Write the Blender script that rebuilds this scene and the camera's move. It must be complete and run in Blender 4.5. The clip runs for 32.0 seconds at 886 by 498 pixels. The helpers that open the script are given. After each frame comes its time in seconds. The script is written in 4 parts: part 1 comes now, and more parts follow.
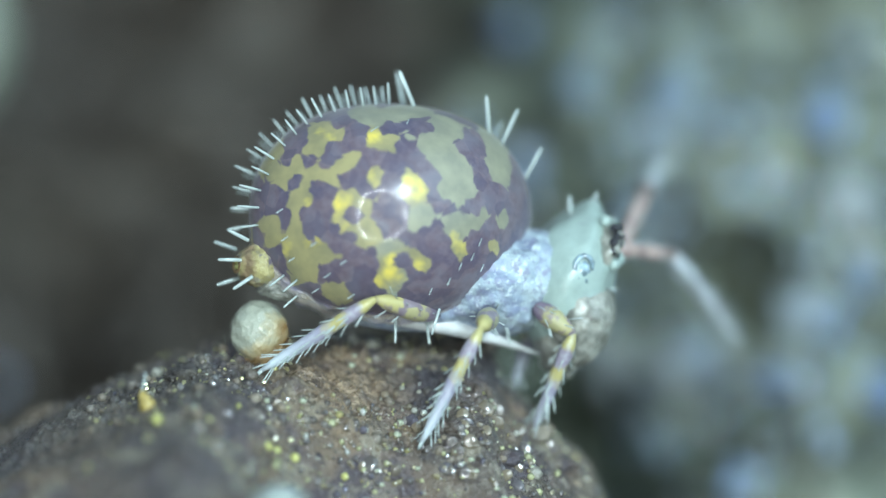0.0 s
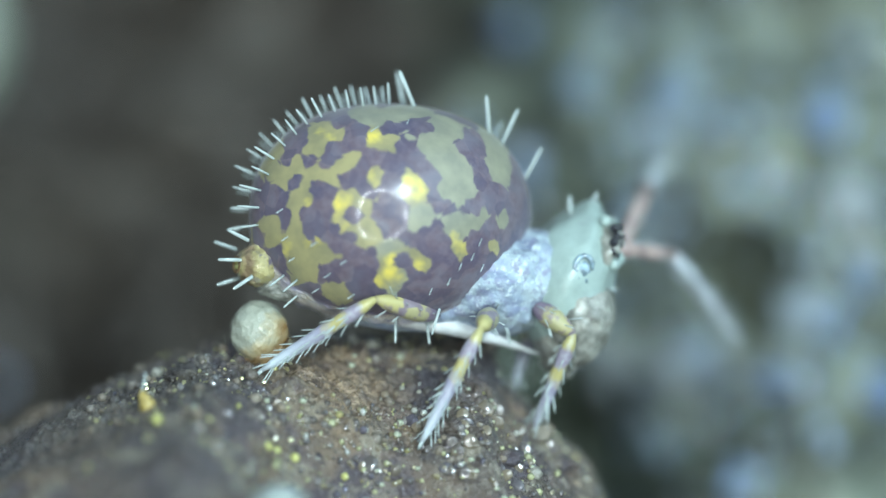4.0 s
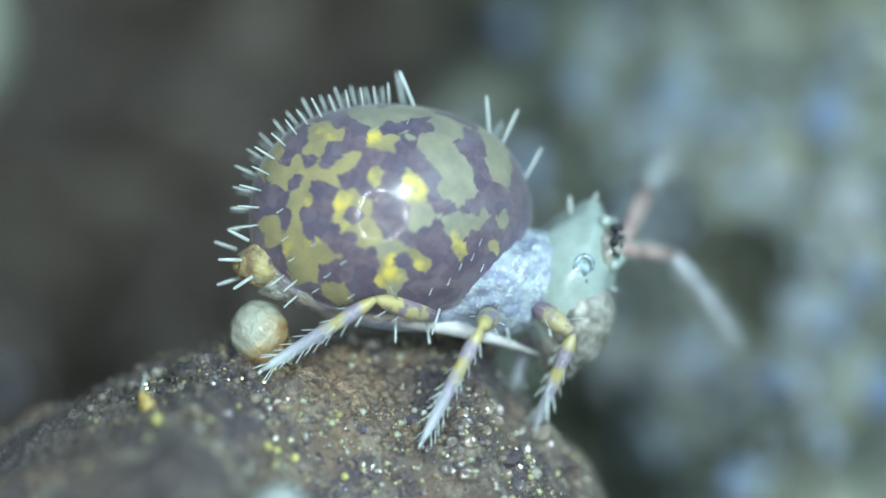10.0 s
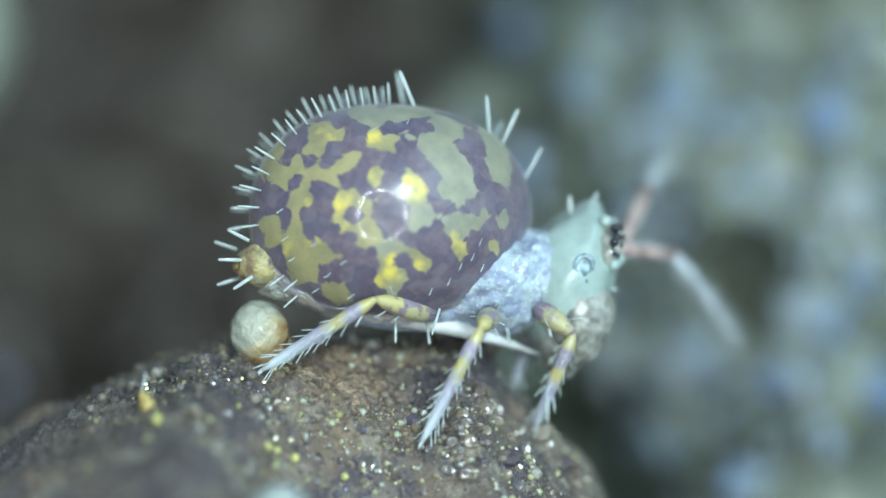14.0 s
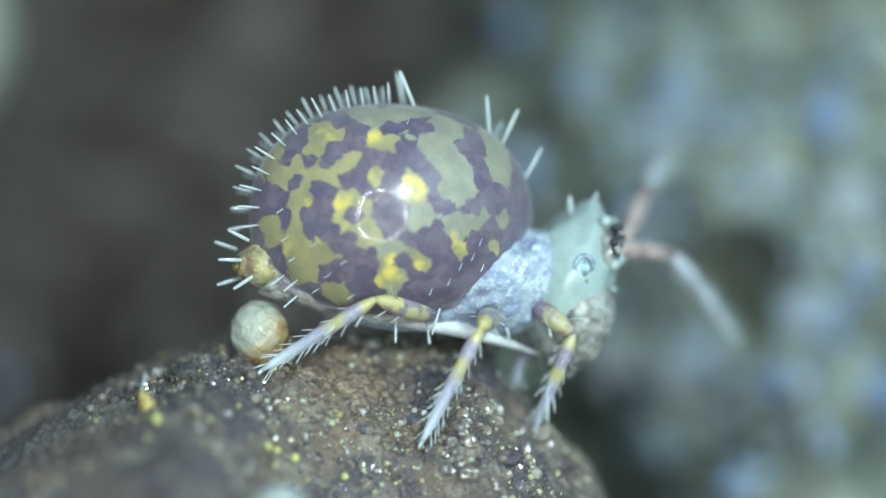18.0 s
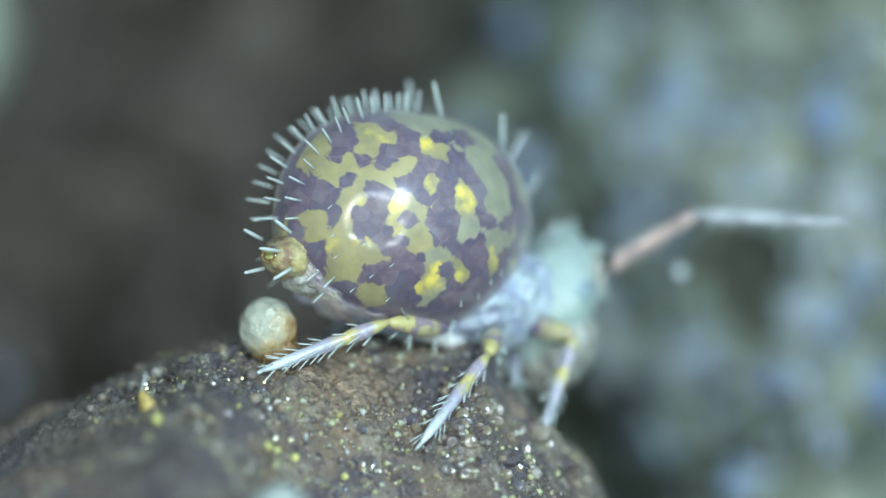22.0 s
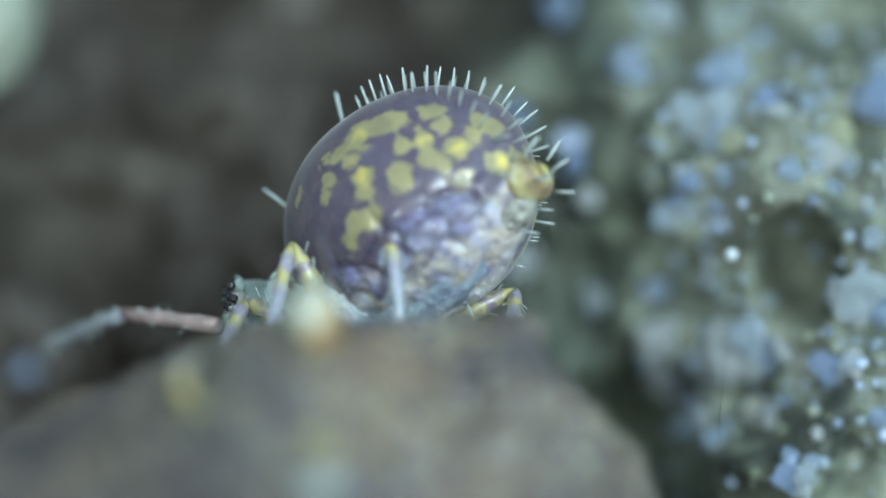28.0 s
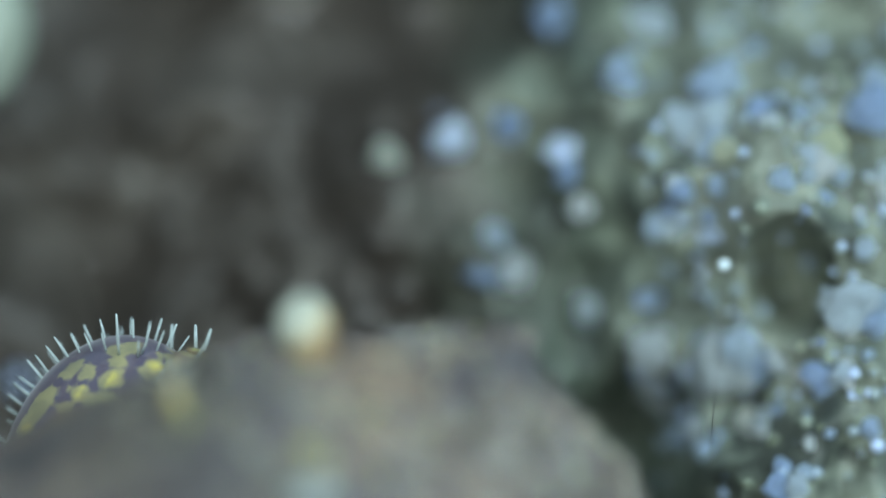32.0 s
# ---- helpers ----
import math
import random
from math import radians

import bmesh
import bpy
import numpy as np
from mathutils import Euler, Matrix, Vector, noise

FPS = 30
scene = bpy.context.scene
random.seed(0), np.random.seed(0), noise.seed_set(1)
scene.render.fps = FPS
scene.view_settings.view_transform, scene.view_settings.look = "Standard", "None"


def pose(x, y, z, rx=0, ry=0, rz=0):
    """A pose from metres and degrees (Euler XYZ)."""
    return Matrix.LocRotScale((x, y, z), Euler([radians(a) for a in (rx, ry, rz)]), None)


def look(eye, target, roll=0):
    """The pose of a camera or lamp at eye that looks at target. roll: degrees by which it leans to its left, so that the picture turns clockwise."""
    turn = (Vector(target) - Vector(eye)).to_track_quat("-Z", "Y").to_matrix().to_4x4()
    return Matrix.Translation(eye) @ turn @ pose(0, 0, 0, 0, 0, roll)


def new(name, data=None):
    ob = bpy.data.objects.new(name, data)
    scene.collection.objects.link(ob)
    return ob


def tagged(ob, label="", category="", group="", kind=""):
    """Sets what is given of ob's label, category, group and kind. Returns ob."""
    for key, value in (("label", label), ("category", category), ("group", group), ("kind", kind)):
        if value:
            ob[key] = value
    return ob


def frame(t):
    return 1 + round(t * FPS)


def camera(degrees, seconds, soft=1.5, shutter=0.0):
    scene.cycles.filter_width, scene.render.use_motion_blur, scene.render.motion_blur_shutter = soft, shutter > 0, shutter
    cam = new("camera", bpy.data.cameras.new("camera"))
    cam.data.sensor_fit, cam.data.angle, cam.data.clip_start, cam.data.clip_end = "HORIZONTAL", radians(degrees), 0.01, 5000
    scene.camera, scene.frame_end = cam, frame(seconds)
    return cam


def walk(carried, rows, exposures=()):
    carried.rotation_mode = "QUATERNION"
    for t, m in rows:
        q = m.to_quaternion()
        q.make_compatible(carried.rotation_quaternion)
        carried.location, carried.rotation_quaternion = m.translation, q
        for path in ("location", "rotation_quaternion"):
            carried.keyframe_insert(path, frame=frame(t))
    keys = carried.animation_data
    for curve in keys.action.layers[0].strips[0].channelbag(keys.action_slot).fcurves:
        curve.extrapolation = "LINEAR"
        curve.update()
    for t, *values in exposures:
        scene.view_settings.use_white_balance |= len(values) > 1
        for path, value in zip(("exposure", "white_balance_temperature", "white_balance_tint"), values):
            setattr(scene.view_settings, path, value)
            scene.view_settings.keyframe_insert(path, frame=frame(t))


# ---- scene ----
# The place is a few millimetres wide: a springtail on a crumb of wet bark, seen through a microscope.
# All lengths below are written in millimetres and turned into metres by MM.
MM = 0.001
R = radians

# ---- camera and its walk ----
WORK = 60.0                                   # distance from the lens to the plane of sharpness
cam = camera(2 * math.degrees(math.atan(1.7422 / WORK)), 32.0, soft=1.5)
cam.data.dof.use_dof = True
cam.data.dof.focus_distance = WORK * MM
cam.data.dof.aperture_fstop = cam.data.lens / 4.8   # a pupil of 4.8 mm


def eye(x, y, z):
    return pose(x * MM, (y - WORK) * MM, z * MM, 90, 0, 0)


walk(cam, [
    (0.0, eye(0, -0.04, 0)), (25.6, eye(0, -0.04, 0)), (26.5, eye(-0.09, 0.83, -0.015)),
    (27.4, eye(-0.165, 1.66, -0.028)), (27.7, eye(-0.17, 1.66, -0.045)), (28.0, eye(-0.174, 1.66, -0.068)),
    (28.5, eye(-0.148, 1.66, -0.070)), (29.0, eye(-0.148, 1.66, -0.039)), (29.5, eye(-0.137, 1.66, -0.028)),
    (30.0, eye(-0.160, 1.66, -0.028)), (30.5, eye(-0.160, 1.66, -0.028)), (31.0, eye(-0.156, 1.66, -0.026)),
    (31.5, eye(-0.162, 1.66, -0.026)), (32.0, eye(-0.144, 1.66, -0.028))],
    exposures=[(0.0, 0.04), (25.6, 0.04), (27.4, 0.02), (32.0, 0.02)])

# ---- light: the room's dim light, and two added fill lamps ----
world = bpy.data.worlds.new("room")
scene.world = world
world.use_nodes = True
world.node_tree.nodes["Background"].inputs[0].default_value = (0.462, 0.67, 0.85, 1)
world.node_tree.nodes["Background"].inputs[1].default_value = 0.50


def lamp(name, at, target, size, watts, colour, spread=180):
    data = bpy.data.lights.new(name, "AREA")
    data.shape, data.size, data.energy, data.color = "DISK", size * MM, watts, colour
    data.spread = R(spread)
    ob = new(name, data)
    ob.matrix_world = look([v * MM for v in at], [v * MM for v in target])
    return ob


# unseen lamps added for brightness: a narrow beam on the bank, a broad fill
lamp("gooseneck_lamp", (8.8, -20, 7.8), (1.6, 1.5, 0.05), 17, 0.00044, (0.69, 0.905, 1.0), 15)
lamp("side_lamp", (72, -58, 40), (0, 1, 0), 130, 0.069, (0.63, 0.90, 1.03))


# ---- helpers ----
def part(name, bm, material, parent=None, label=""):
    """Link a bmesh, written in millimetres, as one mesh object."""
    data = bpy.data.meshes.new(name)
    bmesh.ops.scale(bm, vec=(MM, MM, MM), verts=bm.verts)
    bm.to_mesh(data)
    bm.free()
    return link(name, data, material, parent, label)


def link(name, data, material, parent=None, label="", rounded=True):
    if material is not None and not data.materials:
        data.materials.append(material)
    for p in data.polygons:
        p.use_smooth = rounded
    ob = new(name, data)
    if parent is not None:
        ob.parent = parent
    if label:
        ob["label"] = label
    return ob


def at(ob, x, y, z, rx=0, ry=0, rz=0):
    ob.matrix_basis = pose(x * MM, y * MM, z * MM, rx, ry, rz)
    return ob


def ball(rx, ry, rz, u=20, v=12, centre=(0, 0, 0), rough=0.0, freq=6.0):
    bm = bmesh.new()
    bmesh.ops.create_uvsphere(bm, u_segments=u, v_segments=v, radius=1)
    for w in bm.verts:
        k = 1 + rough * noise.noise(w.co * freq + Vector(centre) * 9)
        w.co = Vector((w.co.x * rx * k + centre[0], w.co.y * ry * k + centre[1], w.co.z * rz * k + centre[2]))
    return bm


def tube(points, radii, sides=8, flat=1.0):
    """A round limb along points, closed at both ends."""
    bm = bmesh.new()
    rings = []
    pts = [Vector(p) for p in points]
    for i, p in enumerate(pts):
        d = (pts[min(i + 1, len(pts) - 1)] - pts[max(i - 1, 0)]).normalized()
        side = d.cross(Vector((0, 1, 0)))
        if side.length < 0.1:
            side = d.cross(Vector((1, 0, 0)))
        side.normalize()
        other = d.cross(side)
        rings.append([bm.verts.new(p + radii[i] * (math.cos(a) * side * flat + math.sin(a) * other))
                      for a in [2 * math.pi * k / sides for k in range(sides)]])
    for a, b in zip(rings, rings[1:]):
        for k in range(sides):
            bm.faces.new((a[k], a[(k + 1) % sides], b[(k + 1) % sides], b[k]))
    bm.faces.new(rings[0][::-1])
    bm.faces.new(rings[-1])
    bmesh.ops.recalc_face_normals(bm, faces=bm.faces)
    return bm


def sheet(name, nu, nv, f, material):
    """A surface from a function of two numbers from 0 to 1, in millimetres."""
    verts = [tuple(c * MM for c in f(i / nu, j / nv)) for j in range(nv + 1) for i in range(nu + 1)]
    faces = [(j * (nu + 1) + i, j * (nu + 1) + i + 1, (j + 1) * (nu + 1) + i + 1, (j + 1) * (nu + 1) + i)
             for j in range(nv) for i in range(nu)]
    data = bpy.data.meshes.new(name)
    data.from_pydata(verts, [], faces)
    return link(name, data, material)


# ---- materials ----
class Nodes:
    """A short way to write a node material."""

    def __init__(self, name):
        self.m = bpy.data.materials.new(name)
        self.m.use_nodes = True
        self.t = self.m.node_tree
        self.b = self.t.nodes["Principled BSDF"]

    def put(self, kind, **inputs):
        n = self.t.nodes.new(kind)
        for k, v in inputs.items():
            self.to(n.inputs[k.replace("_", " ")], v)
        return n

    def to(self, socket, v):
        if isinstance(v, bpy.types.NodeSocket):
            self.t.links.new(v, socket)
        else:
            socket.default_value = v

    def coords(self):
        return self.put("ShaderNodeTexCoord").outputs["Object"]

    def noise(self, scale, detail=4.0, rough=0.55, vector=None):
        n = self.put("ShaderNodeTexNoise", Scale=scale / MM, Detail=detail, Roughness=rough,
                     Vector=vector if vector is not None else self.coords())
        return n.outputs["Fac"]

    def cells(self, scale, feature="F1", vector=None):
        n = self.put("ShaderNodeTexVoronoi", Scale=scale / MM, Vector=vector if vector is not None else self.coords())
        n.feature = feature
        return n

    def ramp(self, fac, *stops):
        n = self.put("ShaderNodeValToRGB", Fac=fac)
        e = n.color_ramp.elements
        while len(e) < len(stops):
            e.new(0.5)
        for k, (p, c) in enumerate(stops):
            e[k].position = p
            e[k].color = (*c, 1) if len(c) == 3 else c
        return n.outputs["Color"]

    def mix(self, fac, a, b, mode="MIX"):
        n = self.t.nodes.new("ShaderNodeMix")
        n.data_type, n.blend_type = "RGBA", mode
        self.to(n.inputs[0], fac)
        self.to(n.inputs[6], a if isinstance(a, bpy.types.NodeSocket) else (*a, 1))
        self.to(n.inputs[7], b if isinstance(b, bpy.types.NodeSocket) else (*b, 1))
        return n.outputs[2]

    def math(self, op, a, b=0.0):
        n = self.t.nodes.new("ShaderNodeMath")
        n.operation = op
        self.to(n.inputs[0], a)
        self.to(n.inputs[1], b)
        return n.outputs[0]

    def attr(self, name):
        n = self.t.nodes.new("ShaderNodeAttribute")
        n.attribute_name = name
        return n.outputs["Fac"]

    def bump(self, height, dist, strength=1.0, film=False):
        n = self.put("ShaderNodeBump", Height=height, Distance=dist * MM, Strength=strength)
        self.to(self.b.inputs["Normal"], n.outputs["Normal"])
        if film:
            self.to(self.b.inputs["Coat Normal"], n.outputs["Normal"])

    def done(self, colour, rough=0.6, metal=0.0, coat=0.0, coat_rough=0.05, sheen=0.0, ior=1.45, transmission=0.0):
        self.to(self.b.inputs["Base Color"], colour if isinstance(colour, bpy.types.NodeSocket) else (*colour, 1))
        self.to(self.b.inputs["Roughness"], rough)
        self.b.inputs["Metallic"].default_value = metal
        self.to(self.b.inputs["Coat Weight"], coat)
        self.b.inputs["Coat Roughness"].default_value = coat_rough
        self.b.inputs["IOR"].default_value = ior
        self.b.inputs["Sheen Weight"].default_value = sheen
        self.b.inputs["Sheen Roughness"].default_value = 0.35
        self.b.inputs["Transmission Weight"].default_value = transmission
        return self.m


def bark_material():
    n = Nodes("wet_bark")
    big = n.noise(1.6, 5)
    c = n.ramp(big, (0.30, (0.034, 0.032, 0.042)), (0.44, (0.115, 0.094, 0.072)), (0.58, (0.33, 0.25, 0.155)), (0.75, (0.11, 0.105, 0.10)))
    grit = n.noise(22, 3, 0.7)
    c = n.mix(n.ramp(grit, (0.52, (0, 0, 0)), (0.70, (0.75, 0.75, 0.75))), c, (0.27, 0.25, 0.20))
    c = n.mix(n.ramp(n.noise(9, 3), (0.30, (0.7, 0.7, 0.7)), (0.45, (0, 0, 0))), c, (0.035, 0.032, 0.040))
    c = n.mix(n.ramp(n.noise(3.2, 3), (0.44, (0, 0, 0)), (0.58, (0.85, 0.85, 0.85))), c, (0.052, 0.048, 0.072))
    c = n.mix(n.ramp(n.noise(5.5, 4), (0.53, (0, 0, 0)), (0.63, (0.85, 0.85, 0.85))), c, (0.30, 0.28, 0.21))
    c = n.mix(n.ramp(n.noise(2.6, 3), (0.55, (0, 0, 0)), (0.63, (0.75, 0.75, 0.75))), c, (0.065, 0.06, 0.07))
    place = n.put("ShaderNodeVectorMath", Vector=n.coords())
    place.operation = "DISTANCE"
    place.inputs[1].default_value = (-0.42 * MM, 0.05 * MM, -0.55 * MM)
    near = n.math("ADD", n.math("MULTIPLY", place.outputs["Value"], 1 / MM), n.math("MULTIPLY", n.noise(6, 4), 0.30))
    c = n.mix(n.ramp(near, (0.34, (0.8, 0.8, 0.8)), (0.50, (0, 0, 0))), c, n.ramp(n.noise(24, 3), (0.36, (0.12, 0.088, 0.060)), (0.6, (0.38, 0.29, 0.18))))
    # darker grey-brown towards the left end of the crumb
    left_dark = n.put("ShaderNodeVectorMath", Vector=n.coords())
    left_dark.operation = "DISTANCE"
    left_dark.inputs[1].default_value = (-1.35 * MM, -0.1 * MM, -0.8 * MM)
    near = n.math("ADD", n.math("MULTIPLY", left_dark.outputs["Value"], 1 / MM), n.math("MULTIPLY", n.noise(3.5, 4), 0.6))
    c = n.mix(n.ramp(near, (0.75, (0.7, 0.7, 0.7)), (1.0, (0, 0, 0))), c, (0.062, 0.056, 0.052))
    n.bump(n.math("ADD", n.noise(30, 4, 0.75), n.math("MULTIPLY", n.cells(45).outputs["Distance"], -0.5)), 0.022, 1.0, film=True)
    c = n.mix(1.0, c, (0.82, 0.78, 0.80), "MULTIPLY")
    return n.done(c, n.ramp(n.noise(14, 3), (0.38, (0.16,) * 3), (0.6, (0.55,) * 3)), coat=1.0, coat_rough=0.05)


def soil_material(name, a, b, c3):
    n = Nodes(name)
    c = n.ramp(n.noise(1.5, 4), (0.34, a), (0.5, b), (0.66, c3))
    c = n.mix(n.ramp(n.noise(0.55, 2), (0.42, (0, 0, 0)), (0.60, (0.8, 0.8, 0.8))), c, tuple(0.4 * u + 0.6 * v for u, v in zip(a, b)))
    c = n.mix(n.ramp(n.noise(9, 3), (0.5, (0, 0, 0)), (0.7, (0.6, 0.6, 0.6))), c, b)
    n.bump(n.noise(7, 4, 0.65), 0.05, 1.0)
    return n.done(c, 0.55)


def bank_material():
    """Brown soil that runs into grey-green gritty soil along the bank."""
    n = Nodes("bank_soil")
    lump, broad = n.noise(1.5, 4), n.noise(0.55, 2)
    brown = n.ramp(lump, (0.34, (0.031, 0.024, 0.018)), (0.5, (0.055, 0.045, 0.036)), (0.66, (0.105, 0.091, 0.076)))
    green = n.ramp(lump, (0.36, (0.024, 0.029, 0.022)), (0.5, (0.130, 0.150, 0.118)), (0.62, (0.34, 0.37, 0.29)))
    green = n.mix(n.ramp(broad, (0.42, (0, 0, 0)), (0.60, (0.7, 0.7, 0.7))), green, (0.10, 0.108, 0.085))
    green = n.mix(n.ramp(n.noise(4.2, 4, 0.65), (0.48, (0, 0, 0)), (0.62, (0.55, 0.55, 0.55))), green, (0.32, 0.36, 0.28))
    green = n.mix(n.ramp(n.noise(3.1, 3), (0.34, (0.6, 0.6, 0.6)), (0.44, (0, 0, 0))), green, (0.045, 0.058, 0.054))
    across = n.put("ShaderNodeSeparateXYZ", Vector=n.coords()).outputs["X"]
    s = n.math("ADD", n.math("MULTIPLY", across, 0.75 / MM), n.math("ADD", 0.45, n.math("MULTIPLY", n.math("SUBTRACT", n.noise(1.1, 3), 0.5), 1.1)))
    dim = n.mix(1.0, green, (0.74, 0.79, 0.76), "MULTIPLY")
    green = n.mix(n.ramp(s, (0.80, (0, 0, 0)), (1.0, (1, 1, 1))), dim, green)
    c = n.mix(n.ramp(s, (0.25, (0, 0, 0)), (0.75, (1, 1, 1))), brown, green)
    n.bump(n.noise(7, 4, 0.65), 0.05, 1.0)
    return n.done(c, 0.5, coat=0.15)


def grain_material():
    n = Nodes("quartz_grain")
    info = n.put("ShaderNodeObjectInfo").outputs["Random"]
    c = n.ramp(info, (0.0, (0.15, 0.19, 0.25)), (0.35, (0.28, 0.36, 0.54)), (0.65, (0.54, 0.67, 0.93)), (0.95, (0.82, 0.92, 1.0)), (1.0, (0.60, 0.62, 0.42)))
    c = n.mix(n.ramp(n.noise(16, 3), (0.45, (0, 0, 0)), (0.7, (0.5, 0.5, 0.5))), c, (0.30, 0.36, 0.40))
    n.bump(n.noise(12, 3), 0.01, 0.8)
    return n.done(c, 0.12, coat=0.5)


def glint_quartz_material():
    n = Nodes("glint_white_quartz")
    # near-white blue tones put the grains' bright glints into their colour
    info = n.put("ShaderNodeObjectInfo").outputs["Random"]
    c = n.ramp(info, (0.0, (0.42, 0.60, 1.0)), (0.40, (0.60, 0.78, 1.0)), (0.70, (0.80, 0.93, 1.0)), (0.88, (0.95, 1.0, 1.0)), (1.0, (0.78, 0.84, 0.55)))
    c = n.mix(n.ramp(n.noise(11, 4), (0.49, (0, 0, 0)), (0.60, (0.7, 0.7, 0.7))), c, (0.17, 0.21, 0.15))
    n.bump(n.noise(16, 3), 0.014, 1.0, film=True)
    return n.done(c, 0.12, coat=0.9, coat_rough=0.04)


def grit_material():
    n = Nodes("pale_grit")
    rnd = n.put("ShaderNodeNewGeometry").outputs["Random Per Island"]
    c = n.ramp(rnd, (0.0, (0.12, 0.14, 0.09)), (0.45, (0.20, 0.24, 0.20)), (0.8, (0.28, 0.36, 0.46)), (1.0, (0.45, 0.56, 0.78)))
    return n.done(c, 0.2, coat=0.4)


def bead_material():
    n = Nodes("wet_grit_bead")
    rnd = n.put("ShaderNodeNewGeometry").outputs["Random Per Island"]
    c = n.ramp(rnd, (0.0, (0.14, 0.14, 0.20)), (0.45, (0.34, 0.31, 0.20)), (0.8, (0.78, 0.74, 0.36)), (1.0, (0.90, 0.92, 0.90)))
    return n.done(c, 0.28, metal=0.85)


def wet_bead_material():
    n = Nodes("glassy_wet_bead")
    rnd = n.put("ShaderNodeNewGeometry").outputs["Random Per Island"]
    c = n.ramp(rnd, (0.0, (0.07, 0.062, 0.062)), (0.5, (0.11, 0.092, 0.07)), (0.85, (0.22, 0.19, 0.10)), (1.0, (0.40, 0.42, 0.40)))
    n.bump(n.noise(60, 2), 0.004, 0.8, film=True)
    return n.done(c, 0.08, coat=1.0, coat_rough=0.03, ior=2.1)


def wet_film_material():
    n = Nodes("wet_mineral_film")
    c = n.ramp(n.put("ShaderNodeObjectInfo").outputs["Random"], (0.0, (0.06, 0.056, 0.070)), (0.5, (0.10, 0.086, 0.066)), (1.0, (0.15, 0.125, 0.085)))
    return n.done(c, 0.10, coat=1.0, coat_rough=0.01, ior=1.33)


def crumb_material():
    n = Nodes("bark_grain")
    rnd = n.put("ShaderNodeNewGeometry").outputs["Random Per Island"]
    c = n.ramp(rnd, (0.0, (0.07, 0.064, 0.062)), (0.3, (0.12, 0.10, 0.08)), (0.75, (0.20, 0.16, 0.11)), (0.93, (0.16, 0.16, 0.16)), (1.0, (0.32, 0.31, 0.25)))
    n.bump(n.noise(70, 3), 0.010, 1.0, film=True)
    return n.done(c, 0.35, coat=1.0, coat_rough=0.05)


def plain(name, colour, rough=0.4, coat=0.0, spread=0.25, scale=12.0, bump=0.006):
    n = Nodes(name)
    dark = tuple(v * (1 - spread) for v in colour)
    lite = tuple(min(1, v * (1 + spread)) for v in colour)
    c = n.ramp(n.noise(scale, 4), (0.35, dark), (0.65, lite))
    n.bump(n.noise(scale * 2.5, 3), bump, 0.7, film=True)
    return n.done(c, rough, coat=coat)


